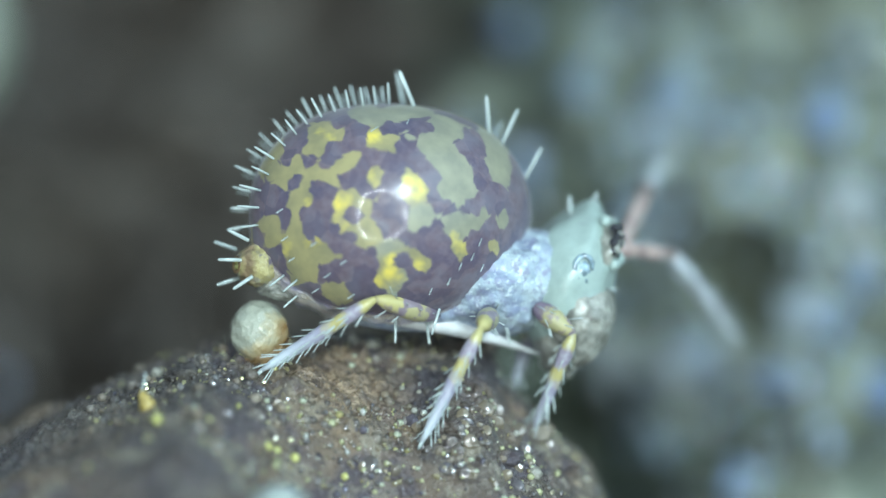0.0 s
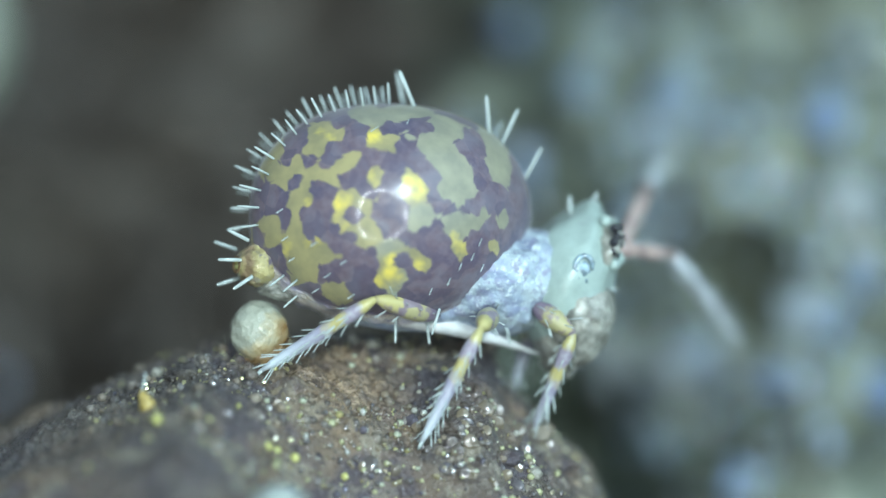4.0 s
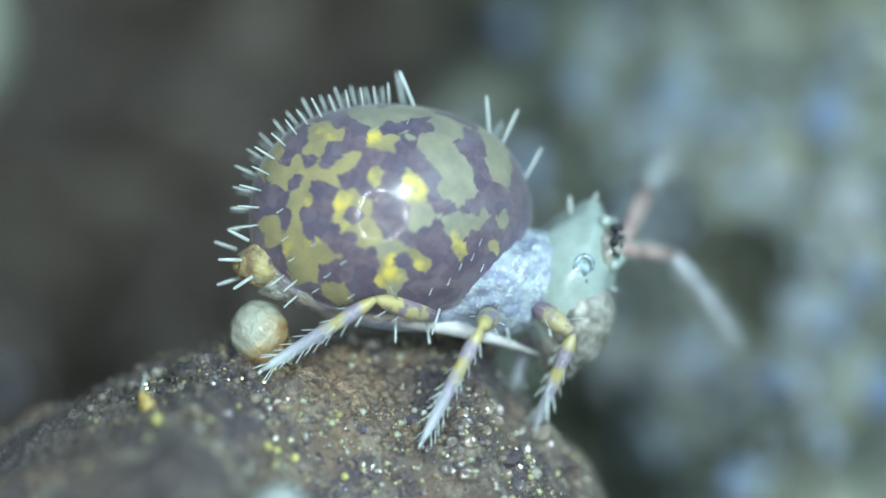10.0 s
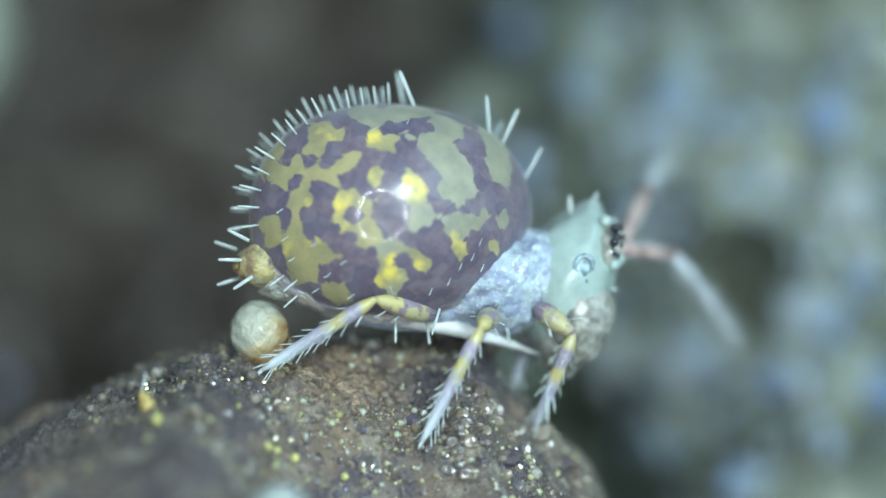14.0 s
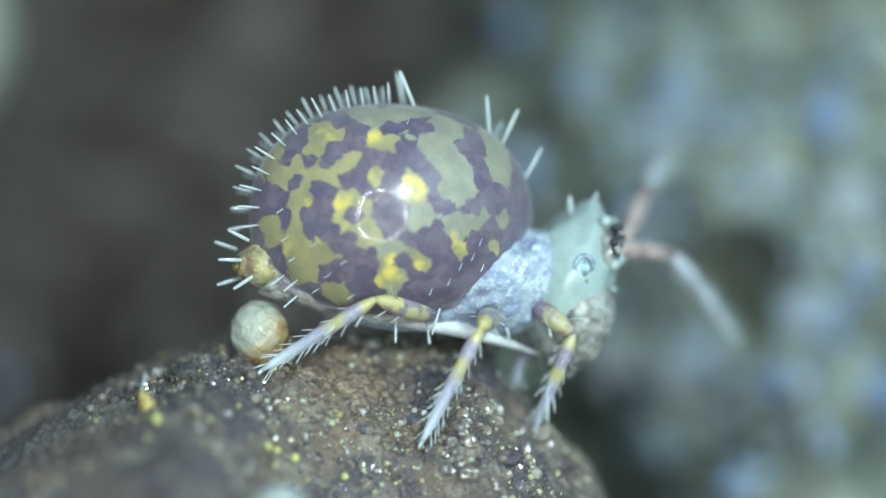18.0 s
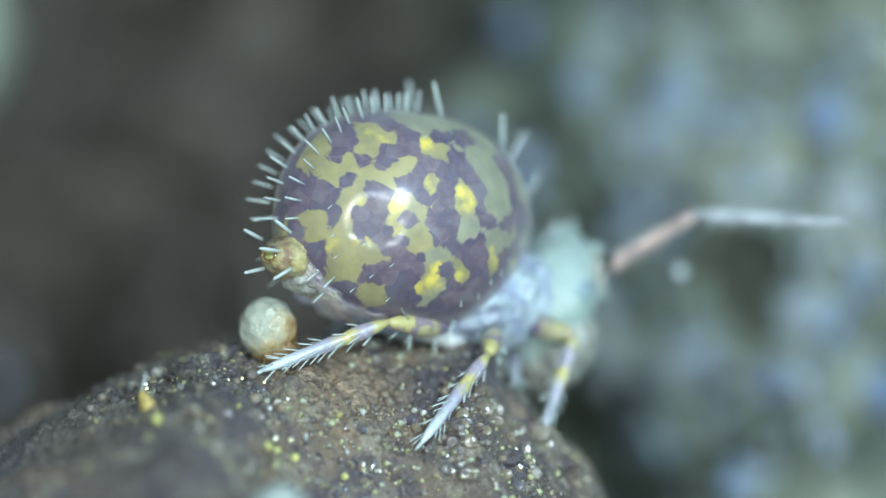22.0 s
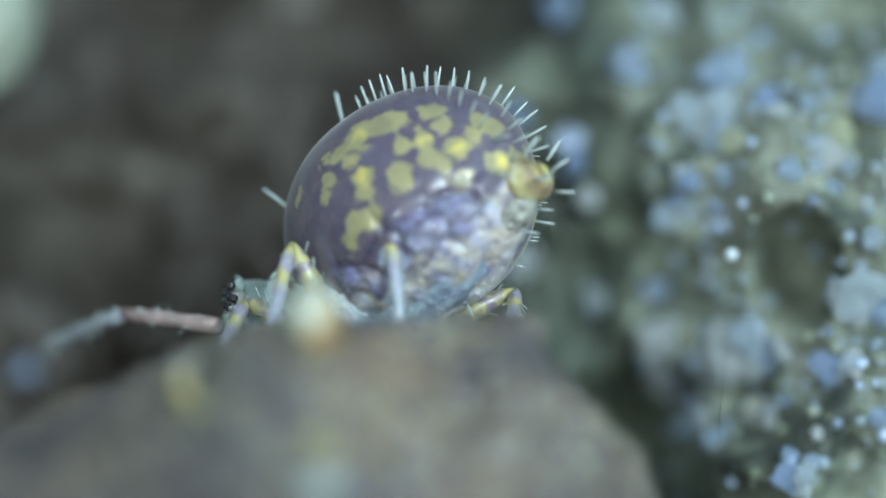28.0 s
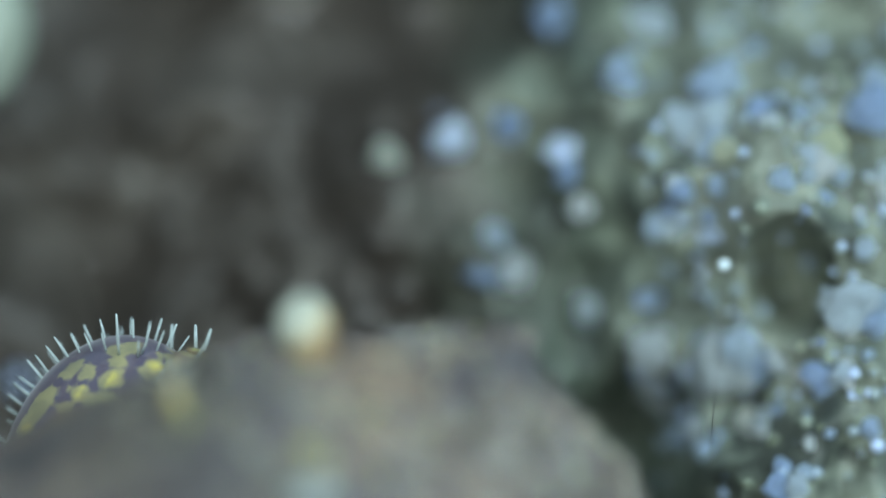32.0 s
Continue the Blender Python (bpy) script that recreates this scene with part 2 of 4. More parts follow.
def cuticle_material():
    n = Nodes("mottled_cuticle")
    warp = n.put("ShaderNodeTexNoise", Scale=14 / MM, Detail=2.5, Vector=n.coords()).outputs["Fac"]
    field = n.math("ADD", n.attr("spots"), n.math("MULTIPLY", n.math("SUBTRACT", warp, 0.49), 0.05))
    cell = n.math("MULTIPLY", n.math("SUBTRACT", n.cells(18).outputs["Distance"], 0.45), 0.028)
    field = n.math("ADD", field, cell)
    patch = n.cells(17).outputs["Color"]
    field = n.math("ADD", field, n.math("MULTIPLY", n.math("SUBTRACT", patch, 0.50), 0.035))
    mask = n.ramp(n.math("ADD", n.math("MULTIPLY", field, 3.0), 0.5), (0.48, (0, 0, 0)), (0.52, (1, 1, 1)))
    dark = n.ramp(n.noise(7, 3), (0.35, (0.085, 0.075, 0.120)), (0.50, (0.132, 0.098, 0.122)), (0.65, (0.150, 0.138, 0.175)))
    dark = n.mix(n.ramp(n.noise(34, 3), (0.40, (0, 0, 0)), (0.70, (0.5, 0.5, 0.5))), dark, (0.20, 0.165, 0.20))
    # far flank's shade put into the colour: the dark tone goes deeper there
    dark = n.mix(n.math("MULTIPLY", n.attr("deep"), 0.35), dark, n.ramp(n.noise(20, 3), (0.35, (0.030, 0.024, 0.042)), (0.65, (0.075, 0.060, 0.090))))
    dark = n.mix(n.ramp(patch, (0.3, (0.45, 0.45, 0.45)), (0.6, (0, 0, 0))), dark, (0.062, 0.056, 0.100))
    olive = n.ramp(n.noise(10, 3), (0.35, (0.23, 0.215, 0.12)), (0.65, (0.33, 0.295, 0.145)))
    dull = n.ramp(n.math("ADD", n.math("MULTIPLY", n.attr("dull"), 6.0), 0.5), (0.35, (0, 0, 0)), (0.65, (1, 1, 1)))
    olive = n.mix(dull, olive, n.ramp(n.noise(12, 3), (0.35, (0.21, 0.215, 0.165)), (0.65, (0.28, 0.28, 0.20))))
    bright = n.ramp(n.math("ADD", n.math("ADD", n.attr("bright"), n.math("MULTIPLY", n.math("SUBTRACT", warp, 0.5), 0.70)), 0.5), (0.44, (0, 0, 0)), (0.68, (1, 1, 1)))
    olive = n.mix(bright, olive, (0.66, 0.54, 0.11))
    c = n.mix(mask, dark, olive)
    pale = n.math("ADD", n.attr("pale"), n.math("MULTIPLY", n.math("SUBTRACT", n.noise(8, 4), 0.5), 0.75))
    c = n.mix(n.ramp(pale, (0.42, (0, 0, 0)), (0.64, (1, 1, 1))), c,
              n.ramp(n.noise(12, 5), (0.34, (0.14, 0.12, 0.19)), (0.44, (0.33, 0.31, 0.37)), (0.54, (0.58, 0.52, 0.40)), (0.66, (0.56, 0.60, 0.66))))
    c = n.mix(n.math("MULTIPLY", n.attr("keel"), 0.8), c, n.ramp(n.noise(20, 3), (0.4, (0.46, 0.38, 0.32)), (0.6, (0.62, 0.56, 0.50))))
    c = n.mix(n.math("MULTIPLY", n.attr("ribs"), 0.7), c, (0.46, 0.48, 0.72))
    c = n.mix(n.math("MULTIPLY", n.attr("pads"), 0.75), c, n.ramp(n.noise(15, 4), (0.36, (0.09, 0.075, 0.17)), (0.52, (0.22, 0.22, 0.40)), (0.66, (0.46, 0.52, 0.70))))
    # shade inside the plate creases, painted as near-black purple
    c = n.mix(n.math("MULTIPLY", n.attr("crease_shade"), 0.55), c, (0.040, 0.032, 0.062))
    soft = n.ramp(pale, (0.40, (0, 0, 0)), (0.60, (1, 1, 1)))
    height = n.math("ADD", n.math("MULTIPLY", n.noise(30, 2), 0.003), n.math("MULTIPLY", n.noise(34, 4, 0.6), soft))
    n.bump(height, 0.026, 1.0, film=True)
    return n.done(c, 0.36, coat=n.math("ADD", n.math("MULTIPLY", soft, 0.7), 0.32), coat_rough=0.012, sheen=0.30)


def leg_material():
    n = Nodes("banded_leg_cuticle")
    axis = n.put("ShaderNodeSeparateXYZ", Vector=n.coords()).outputs["X"]
    s = n.math("ADD", n.math("MULTIPLY", axis, 2.9 / MM), n.math("MULTIPLY", n.math("SUBTRACT", n.noise(13), 0.5), 0.75))
    c = n.ramp(s, (0.0, (0.15, 0.12, 0.17)), (0.22, (0.17, 0.13, 0.18)), (0.28, (0.34, 0.32, 0.18)), (0.52, (0.40, 0.37, 0.19)), (0.57, (0.23, 0.19, 0.22)),
               (0.66, (0.23, 0.19, 0.22)), (0.72, (0.43, 0.39, 0.17)))
    c = n.mix(n.ramp(n.noise(24, 3), (0.52, (0, 0, 0)), (0.62, (0.8, 0.8, 0.8))), c, (0.20, 0.16, 0.20))
    n.bump(n.noise(30, 2), 0.003, 0.6)
    return n.done(c, 0.28, coat=0.2)


def egg_material():
    """Cream shell, stained amber over one lower side."""
    n = Nodes("stained_egg_shell")
    p = n.put("ShaderNodeSeparateXYZ", Vector=n.coords())
    s = n.math("SUBTRACT", n.math("MULTIPLY", p.outputs["X"], 3.2 / MM), n.math("MULTIPLY", p.outputs["Z"], 3.0 / MM))
    s = n.math("ADD", s, n.math("MULTIPLY", n.noise(14, 3), 0.9))
    c = n.ramp(s, (0.38, (0.36, 0.38, 0.31)), (0.66, (0.40, 0.34, 0.20)), (0.92, (0.25, 0.14, 0.05)))
    n.bump(n.noise(18, 3), 0.022, 1.0, film=True)
    return n.done(c, 0.2, coat=0.8)


def shin_material():
    n = Nodes("banded_shin_cuticle")
    axis = n.put("ShaderNodeSeparateXYZ", Vector=n.coords()).outputs["X"]
    s = n.math("ADD", n.math("MULTIPLY", axis, 1.8 / MM), n.math("MULTIPLY", n.math("SUBTRACT", n.noise(16), 0.5), 0.22))
    c = n.ramp(s, (0.0, (0.42, 0.38, 0.16)), (0.10, (0.42, 0.38, 0.16)), (0.15, (0.27, 0.24, 0.30)), (0.24, (0.30, 0.27, 0.34)), (0.29, (0.46, 0.41, 0.16)),
               (0.38, (0.42, 0.38, 0.18)), (0.44, (0.30, 0.29, 0.38)), (0.62, (0.36, 0.38, 0.45)), (0.85, (0.52, 0.59, 0.64)))
    c = n.mix(n.ramp(n.noise(30, 3), (0.52, (0, 0, 0)), (0.64, (0.3, 0.3, 0.3))), c, (0.50, 0.54, 0.58))
    n.bump(n.noise(30, 2), 0.003, 0.6)
    return n.done(c, 0.28, coat=0.3)


def thorax_material():
    n = Nodes("pale_wrinkled_thorax")
    c = n.ramp(n.noise(11, 4), (0.32, (0.18, 0.21, 0.31)), (0.46, (0.33, 0.41, 0.47)), (0.64, (0.43, 0.52, 0.55)))
    c = n.mix(n.ramp(n.noise(30, 4, 0.65), (0.50, (0, 0, 0)), (0.60, (0.7, 0.7, 0.7))), c, (0.20, 0.20, 0.31))
    c = n.mix(n.ramp(n.noise(44, 3), (0.58, (0, 0, 0)), (0.66, (0.8, 0.8, 0.8))), c, (0.62, 0.72, 0.76))
    cell = n.cells(9)
    c = n.mix(n.ramp(cell.outputs["Distance"], (0.25, (0.55, 0.55, 0.55)), (0.55, (0, 0, 0))), c, (0.24, 0.30, 0.42))
    n.bump(n.math("ADD", n.noise(34, 4, 0.6), n.math("MULTIPLY", cell.outputs["Distance"], 0.3)), 0.014, 0.9)
    return n.done(c, 0.35, coat=0.25)


def tail_material():
    n = Nodes("cream_tail_skin")
    c = n.ramp(n.noise(13, 4), (0.34, (0.13, 0.11, 0.14)), (0.42, (0.34, 0.30, 0.14)), (0.58, (0.44, 0.39, 0.18)), (0.70, (0.48, 0.48, 0.40)))
    place = n.put("ShaderNodeVectorMath", Vector=n.coords())
    place.operation = "DISTANCE"
    place.inputs[1].default_value = (-0.612 * MM, 0, -0.215 * MM)
    round_vent = n.math("ADD", n.math("MULTIPLY", place.outputs["Value"], 1 / MM), n.math("MULTIPLY", n.math("SUBTRACT", n.noise(18, 3), 0.5), 0.06))
    c = n.mix(n.ramp(round_vent, (0.05, (0, 0, 0)), (0.07, (0.8, 0.8, 0.8)), (0.095, (0.8, 0.8, 0.8)), (0.12, (0, 0, 0))), c, (0.20, 0.13, 0.085))
    n.bump(n.noise(26, 4), 0.014, 1.0, film=True)
    return n.done(c, 0.3, coat=0.7)


BARK = bark_material()
SOIL = soil_material("dark_soil", (0.036, 0.031, 0.025), (0.060, 0.053, 0.044), (0.10, 0.092, 0.078))
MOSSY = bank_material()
QUARTZ = grain_material()
GRIT = grit_material()
GLINTING = glint_quartz_material()
BEAD = bead_material()
WETBEAD = wet_bead_material()
WETCLOD = plain("wet_purple_clod", (0.075, 0.068, 0.085), 0.10, 1.0, 0.6, 20, 0.020)
CRUMB = crumb_material()
CUTICLE = cuticle_material()
LEG = leg_material()
TIBIA = shin_material()
THORAX = thorax_material()
HEAD = plain("pale_green_head_cuticle", (0.30, 0.385, 0.36), 0.3, 0.4, 0.16, 9, 0.005)
FACE = plain("mottled_grey_face", (0.27, 0.275, 0.245), 0.28, 0.6, 0.5, 17, 0.008)
EYE = plain("black_eye_facets", (0.02, 0.02, 0.025), 0.1, 0.6, 0.2)
SETA = plain("glassy_seta", (0.44, 0.51, 0.50), 0.15, 0.6, 0.1, 20, 0.001)
ANTENNA = plain("pinkish_antenna", (0.36, 0.27, 0.25), 0.35, 0.1, 0.3, 12)
FURCULA = plain("white_furcula", (0.62, 0.64, 0.64), 0.3, 0.3, 0.1)
EGG = egg_material()
AMBER = plain("amber_crust", (0.24, 0.155, 0.075), 0.2, 0.6, 0.4, 14, 0.02)
YELLOW = plain("yellow_spore", (0.42, 0.42, 0.15), 0.25, 0.4, 0.2)
ORANGE = plain("orange_bud", (0.42, 0.32, 0.10), 0.4, 0.2, 0.3)
LICHEN = plain("pale_lichen", (0.22, 0.25, 0.20), 0.6, 0.0, 0.15, 3)
THREAD = plain("dark_thread", (0.10, 0.09, 0.09), 0.5)
FLECK = plain("white_lichen", (0.27, 0.32, 0.31), 0.5, 0.1, 0.25, 10)
TAILSKIN = tail_material()
GLINT_SPECK = plain("glint_speck", (0.34, 0.35, 0.20), 0.25, 0.6, 0.2)
# pale tone painted for glints on the wet bark
GLINT_PALE = plain("pale_glint", (0.33, 0.36, 0.27), 0.03, 1.0, 0.10)
FILM = wet_film_material()
BLACK = plain("black_plastic", (0.02, 0.02, 0.02), 0.4)
led = Nodes("led_glow")
led.b.inputs["Base Color"].default_value = (0.8, 0.8, 0.7, 1)
led.b.inputs["Emission Color"].default_value = (0.86, 0.99, 0.99, 1)
led.b.inputs["Emission Strength"].default_value = 142
LED = led.m


# ---- the ground, the crumb of bark and the bank behind ----
def smooth(a, b, v):
    """0 at a, 1 at b, eased."""
    t = min(1, max(0, (v - a) / (b - a)))
    return t * t * (3 - 2 * t)


def soft_min(a, b, k=0.08):
    h = min(1, max(0, 0.5 + 0.5 * (b - a) / k))
    return b * (1 - h) + a * h - k * h * (1 - h)


def ridge(x):
    """The crest line of the bark crumb."""
    left = -0.395 + 0.42 * (x + 0.98)
    right = min(max(-0.42 - 1.9 * (x - 0.195), -0.525 - 0.95 * (x - 0.24)), -0.80 - 2.8 * (x - 0.570))
    return soft_min(soft_min(-0.35, left, 0.12), right, 0.06)


def bark_height(x, y, fine=1.0):
    k = 0.17 + 0.26 * smooth(-1.0, -0.6, x) + 0.32 * smooth(-0.5, -0.15, x)
    steep = 0.76 + 0.14 * smooth(-0.5, -0.8, x)
    d = 0.6 - y
    front = k * d * d if d < steep else k * (steep ** 2 + (1.8 + 5.5 * smooth(-0.8, -0.35, x)) * (d - steep))
    back = 0.35 * max(0, y - 0.75) + 2.4 * max(0, y - 1.22) ** 1.2
    z = ridge(x) - (front if y < 0.6 else 0) - back
    p = Vector((x, y, 0.0))
    z += 0.05 * noise.noise(p * 2.3) + 0.034 * noise.noise(p * 6) + 0.014 * noise.noise(p * 10)
    if fine:
        z += 0.020 * noise.noise(p * 15) + 0.012 * noise.noise(p * 34)
        z += 0.036 * (0.4 - noise.voronoi(p * 12)[0][0]) * smooth(-0.3, 0.2, noise.noise(p * 2.1)) + 0.036 * (0.4 - noise.voronoi(p * 25)[0][0])
    return max(z, -3.1)


def far_height(x, y):
    p = Vector((x, y, 3.0))
    r = math.hypot(x, y)
    drop = max(smooth(-2.5, -9.0, y), smooth(22, 40, r))
    return -3.0 - 42 * drop + (0.25 * noise.noise(p * 0.6) + 0.1 * noise.noise(p * 2)) * (1 - 0.7 * drop)


def spread(t, reach, near):
    """Finer steps in the middle, out to a far reach."""
    s = 2 * t - 1
    return near * s + (reach - near) * s ** 7


ground = sheet("ground", 130, 130, lambda u, v: (lambda x, y: (x, y, far_height(x, y)))(spread(u, 900, 9), spread(v, 900, 9)), SOIL)
tagged(ground, "dark damp soil under the bark crumb", "soil", kind="structure")

bark = sheet("bark_crumb", 560, 400, lambda u, v: (lambda x, y: (x, y, bark_height(x, y)))(-3.2 + 5.2 * u, -1.9 + 4.4 * v), BARK)
tagged(bark, "wet dark brown crumb of bark with glittering grit", "bark")


def bank_depth(x, z):
    """How far behind the plane of sharpness the soil bank stands."""
    near = smooth(-1.1, 0.9, x)
    d = 3.7 - 1.1 * near - 0.20 * smooth(0.7, 1.4, x) + 0.30 * max(0, z) + 0.45 * smooth(0.45, 0.95, z)
    p = Vector((x, 0.0, z))
    d += 0.40 * noise.noise(p * 1.1) + 0.25 * noise.noise(p * 2.6 + Vector((5, 0, 0))) + 0.14 * noise.noise(p * 6)
    hole = math.hypot((x - 1.23) / 0.16, (z + 0.15) / 0.24)
    d += 0.28 * smooth(0.80, 0.60, x) * smooth(0.15, 0.50, x) * smooth(-0.20, -0.55, z)
    d += 0.55 * smooth(0.92, 0.72, x) * smooth(0.2, 0.5, x) * smooth(-0.5, -0.75, z)
    d += 0.40 * (1 - smooth(0.2, 1.25, math.hypot((x + 1.62) / 0.46, (z - 0.05) / 0.46)))
    return d + 0.65 * (1 - smooth(0.40, 1.2, hole))


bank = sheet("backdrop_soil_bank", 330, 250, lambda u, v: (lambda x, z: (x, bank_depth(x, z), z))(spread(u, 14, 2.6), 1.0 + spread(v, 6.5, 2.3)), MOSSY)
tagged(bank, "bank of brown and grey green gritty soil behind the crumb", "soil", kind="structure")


def facet_grain(seed, r=1.0):
    rng = random.Random(seed)
    bm = bmesh.new()
    bmesh.ops.create_icosphere(bm, subdivisions=2, radius=r)
    s = [rng.uniform(0.65, 1.35) for _ in range(3)]
    for w in bm.verts:
        k = 1 + 0.55 * noise.noise(w.co * 1.4 + Vector((seed * 3.1, 0, 0)))
        w.co = Vector((w.co.x * s[0] * k, w.co.y * s[1] * k, w.co.z * s[2] * k))
    return bm


def mineral_grains():
    """The pale grains on the bank that can be told apart: place across, height, radius."""
    upper = [(0.95, 0.49, 0.049), (0.94, 0.38, 0.035), (0.95, 0.22, 0.025), (0.79, 0.24, 0.025), (0.72, 0.06, 0.032), (0.92, 0.10, 0.020), (1.12, 0.53, 0.029), (1.16, 0.48, 0.026),
             (1.26, 0.46, 0.017), (1.40, 0.63, 0.026), (1.38, 0.39, 0.037), (1.35, 0.30, 0.037), (1.42, 0.32, 0.029), (1.30, 0.26, 0.020), (1.57, 0.26, 0.016), (1.32, 0.17, 0.013),
             (1.28, 0.11, 0.013), (1.52, 0.08, 0.017), (1.53, -0.03, 0.026), (1.47, -0.25, 0.052), (1.48, -0.31, 0.032), (1.58, -0.31, 0.019), (0.70, -0.43, 0.040), (0.67, -0.53, 0.032)]
    lower = [(0.87, -0.57, 0.029), (1.00, -0.48, 0.055), (1.11, -0.49, 0.032), (1.08, -0.62, 0.017), (0.87, -0.75, 0.032), (0.91, -0.83, 0.026), (1.07, -0.71, 0.026), (1.13, -0.73, 0.029),
             (1.19, -0.67, 0.020), (1.36, -0.53, 0.032), (1.45, -0.52, 0.029), (1.54, -0.45, 0.020), (1.31, -0.80, 0.020), (1.39, -0.76, 0.019), (1.55, -0.74, 0.023), (1.19, -0.98, 0.032),
             (1.27, -0.94, 0.026), (1.20, -0.89, 0.020), (1.11, 0.77, 0.035), (1.00, 0.87, 0.037), (1.19, 0.93, 0.032), (1.57, 0.53, 0.043), (0.56, 0.68, 0.024), (1.66, 0.18, 0.050), (1.72, -0.08, 0.040)]
    dull = [(0.35, 0.36, 0.085), (0.07, 0.025, 0.075), (0.02, -0.14, 0.07), (0.15, -0.13, 0.075), (-0.09, 0.43, 0.10), (-0.38, 0.34, 0.09), (0.66, -0.23, 0.045), (1.80, -0.58, 0.08),
            (1.71, 0.18, 0.05), (1.75, 0.75, 0.06), (-1.87, -0.56, 0.06)]
    hazy = [(0.56, 0.67, 0.10), (0.36, 0.27, 0.075), (0.42, 0.14, 0.055), (0.12, 0.47, 0.06), (0.45, -0.27, 0.075), (0.69, -0.23, 0.055), (0.74, -0.62, 0.05), (0.80, 0.21, 0.05),
            (0.30, 0.92, 0.09), (0.68, 0.88, 0.10), (0.98, 0.66, 0.07), (-0.13, 0.39, 0.06)]
    # larger grains are swollen to carry their glints as pale area
    large = [(x, z, (2.1 if r > 0.03 else 1.7) * r if r > 0.019 and z < 0.6 else r) for x, z, r in upper + lower]
    rng = random.Random(17)
    for x, z, r in list(large):                             # the largest lie in knots of three or four
        if r > 0.045 and z < 0.6:
            large += [(x + rng.gauss(0, 0.8 * r), z + rng.gauss(0, 0.8 * r), r * rng.uniform(0.45, 0.75)) for _ in range(3)]
    large += hazy
    rows = large + dull
    kinds = []
    for seed in range(8):
        data = bpy.data.meshes.new("mineral_grain")
        bm = facet_grain(seed, 1.0)
        bm.to_mesh(data)
        bm.free()
        data.materials.append(QUARTZ if seed < 4 else GLINTING)
        kinds.append(data)
    rng = random.Random(5)
    for k in range(110):                                     # smaller ones, in clusters round the large
        cx, cz, _ = large[rng.randrange(len(large))] if k % 4 else (rng.uniform(0.6, 2.0), rng.uniform(-1.1, 1.1), 0)
        rows.append((cx + rng.gauss(0, 0.12), cz + rng.gauss(0, 0.12), 0.007 + 0.018 * rng.random() ** 2))
    for k, (x, z, r) in enumerate(rows):
        ob = new("mineral_grain", kinds[k % 4 + (4 if k < len(large) or k % 2 == 0 else 0)])
        y = bank_depth(x, z) - r * 0.35
        ob.matrix_basis = Matrix.Translation((x * MM, y * MM, z * MM)) @ pose(0, 0, 0, rng.uniform(0, 360), rng.uniform(0, 360), 0).to_3x3().to_4x4() \
            @ Matrix.Scale(r * MM, 4)
        tagged(ob, "pale bluish quartz grain set in the soil bank", "mineral grain", "grains of the bank")


mineral_grains()


def scatter(name, count, place, radius, material, seed, label, category, rounded=True):
    """Many small grains joined into one object."""
    rng = random.Random(seed)
    bm = bmesh.new()
    bmesh.ops.create_icosphere(bm, subdivisions=1, radius=1)
    spin = [pose(0, 0, 0, rng.uniform(0, 360), rng.uniform(0, 360), 0).to_3x3() for _ in range(60)]
    bm.verts.ensure_lookup_table()
    unit = np.array([v.co[:] for v in bm.verts])
    tris = [[v.index for v in f.verts] for f in bm.faces]
    bm.free()
    verts, faces = [], []
    for _ in range(count):
        p = place(rng)
        r = radius(rng)
        s = np.array([rng.uniform(0.75, 1.25) for _ in range(3)]) * r
        base = len(verts)
        verts += (((unit * s) @ np.array(rng.choice(spin)) + np.array(p)) * MM).tolist()
        faces += [[base + k for k in t] for t in tris]
    data = bpy.data.meshes.new(name)
    data.from_pydata(verts, [], faces)
    return tagged(link(name, data, material, rounded=rounded), label, category, kind="stuff")


def on_bank(rng):
    x = rng.uniform(0.62, 3.0)
    z = rng.uniform(-1.6, 1.6)
    return x, bank_depth(x, z) - 0.01, z


def on_bark(rng):
    while True:
        x, y = rng.uniform(-1.4, 0.75), rng.uniform(-0.9, 0.8)
        if noise.noise(Vector((x, y, 7)) * 3.0) > rng.uniform(-0.35, 0.45):
            return x, y, bark_height(x, y) + 0.001


def find_y(x, z):
    """The place on the front of the crumb that has this height."""
    best = min((abs(bark_height(x, y / 100) - z), y / 100) for y in range(-90, 60))
    return best[1]


def on_front(rng):
    while True:
        x, z = rng.uniform(-0.75, 0.5), rng.uniform(-0.98, -0.62)
        if z < ridge(x) - 0.15:
            y = find_y(x, z)
            return x, y, bark_height(x, y) + 0.004


scatter("bank_grit", 900, on_bank, lambda g: g.choice((0.010, 0.014, 0.018, 0.026, 0.034)), GRIT, 11, "fine pale grit sprinkled over the soil bank", "grit")
scatter("bark_grit", 1300, on_bark, lambda g: 0.0035 + 0.011 * g.random() ** 2, BEAD, 12, "tiny wet glittering grains on the bark crumb", "grit", rounded=False)


# specks whose pale colour imitates glints on the wet front
scatter("pale_specks", 64, on_front, lambda g: 0.006 + 0.012 * g.random() ** 2, GLINT_SPECK, 14, "pale greenish specks coloured as glints on the front of the crumb", "specks")
scatter("wet_beads", 300, on_front, lambda g: 0.004 + 0.014 * g.random() ** 2, WETBEAD, 15, "glassy wet mineral beads on the front of the crumb", "grit")
scatter("wet_clods", 10, on_front, lambda g: 0.012 + 0.022 * g.random() ** 2, WETCLOD, 16, "dark wet glistening lumps on the front of the crumb", "clods")
scatter("bark_grains", 1900, on_bark, lambda g: 0.004 + 0.024 * g.random() ** 4, CRUMB, 13, "brown and grey crumbs of bark and mineral, half sunk", "grit")


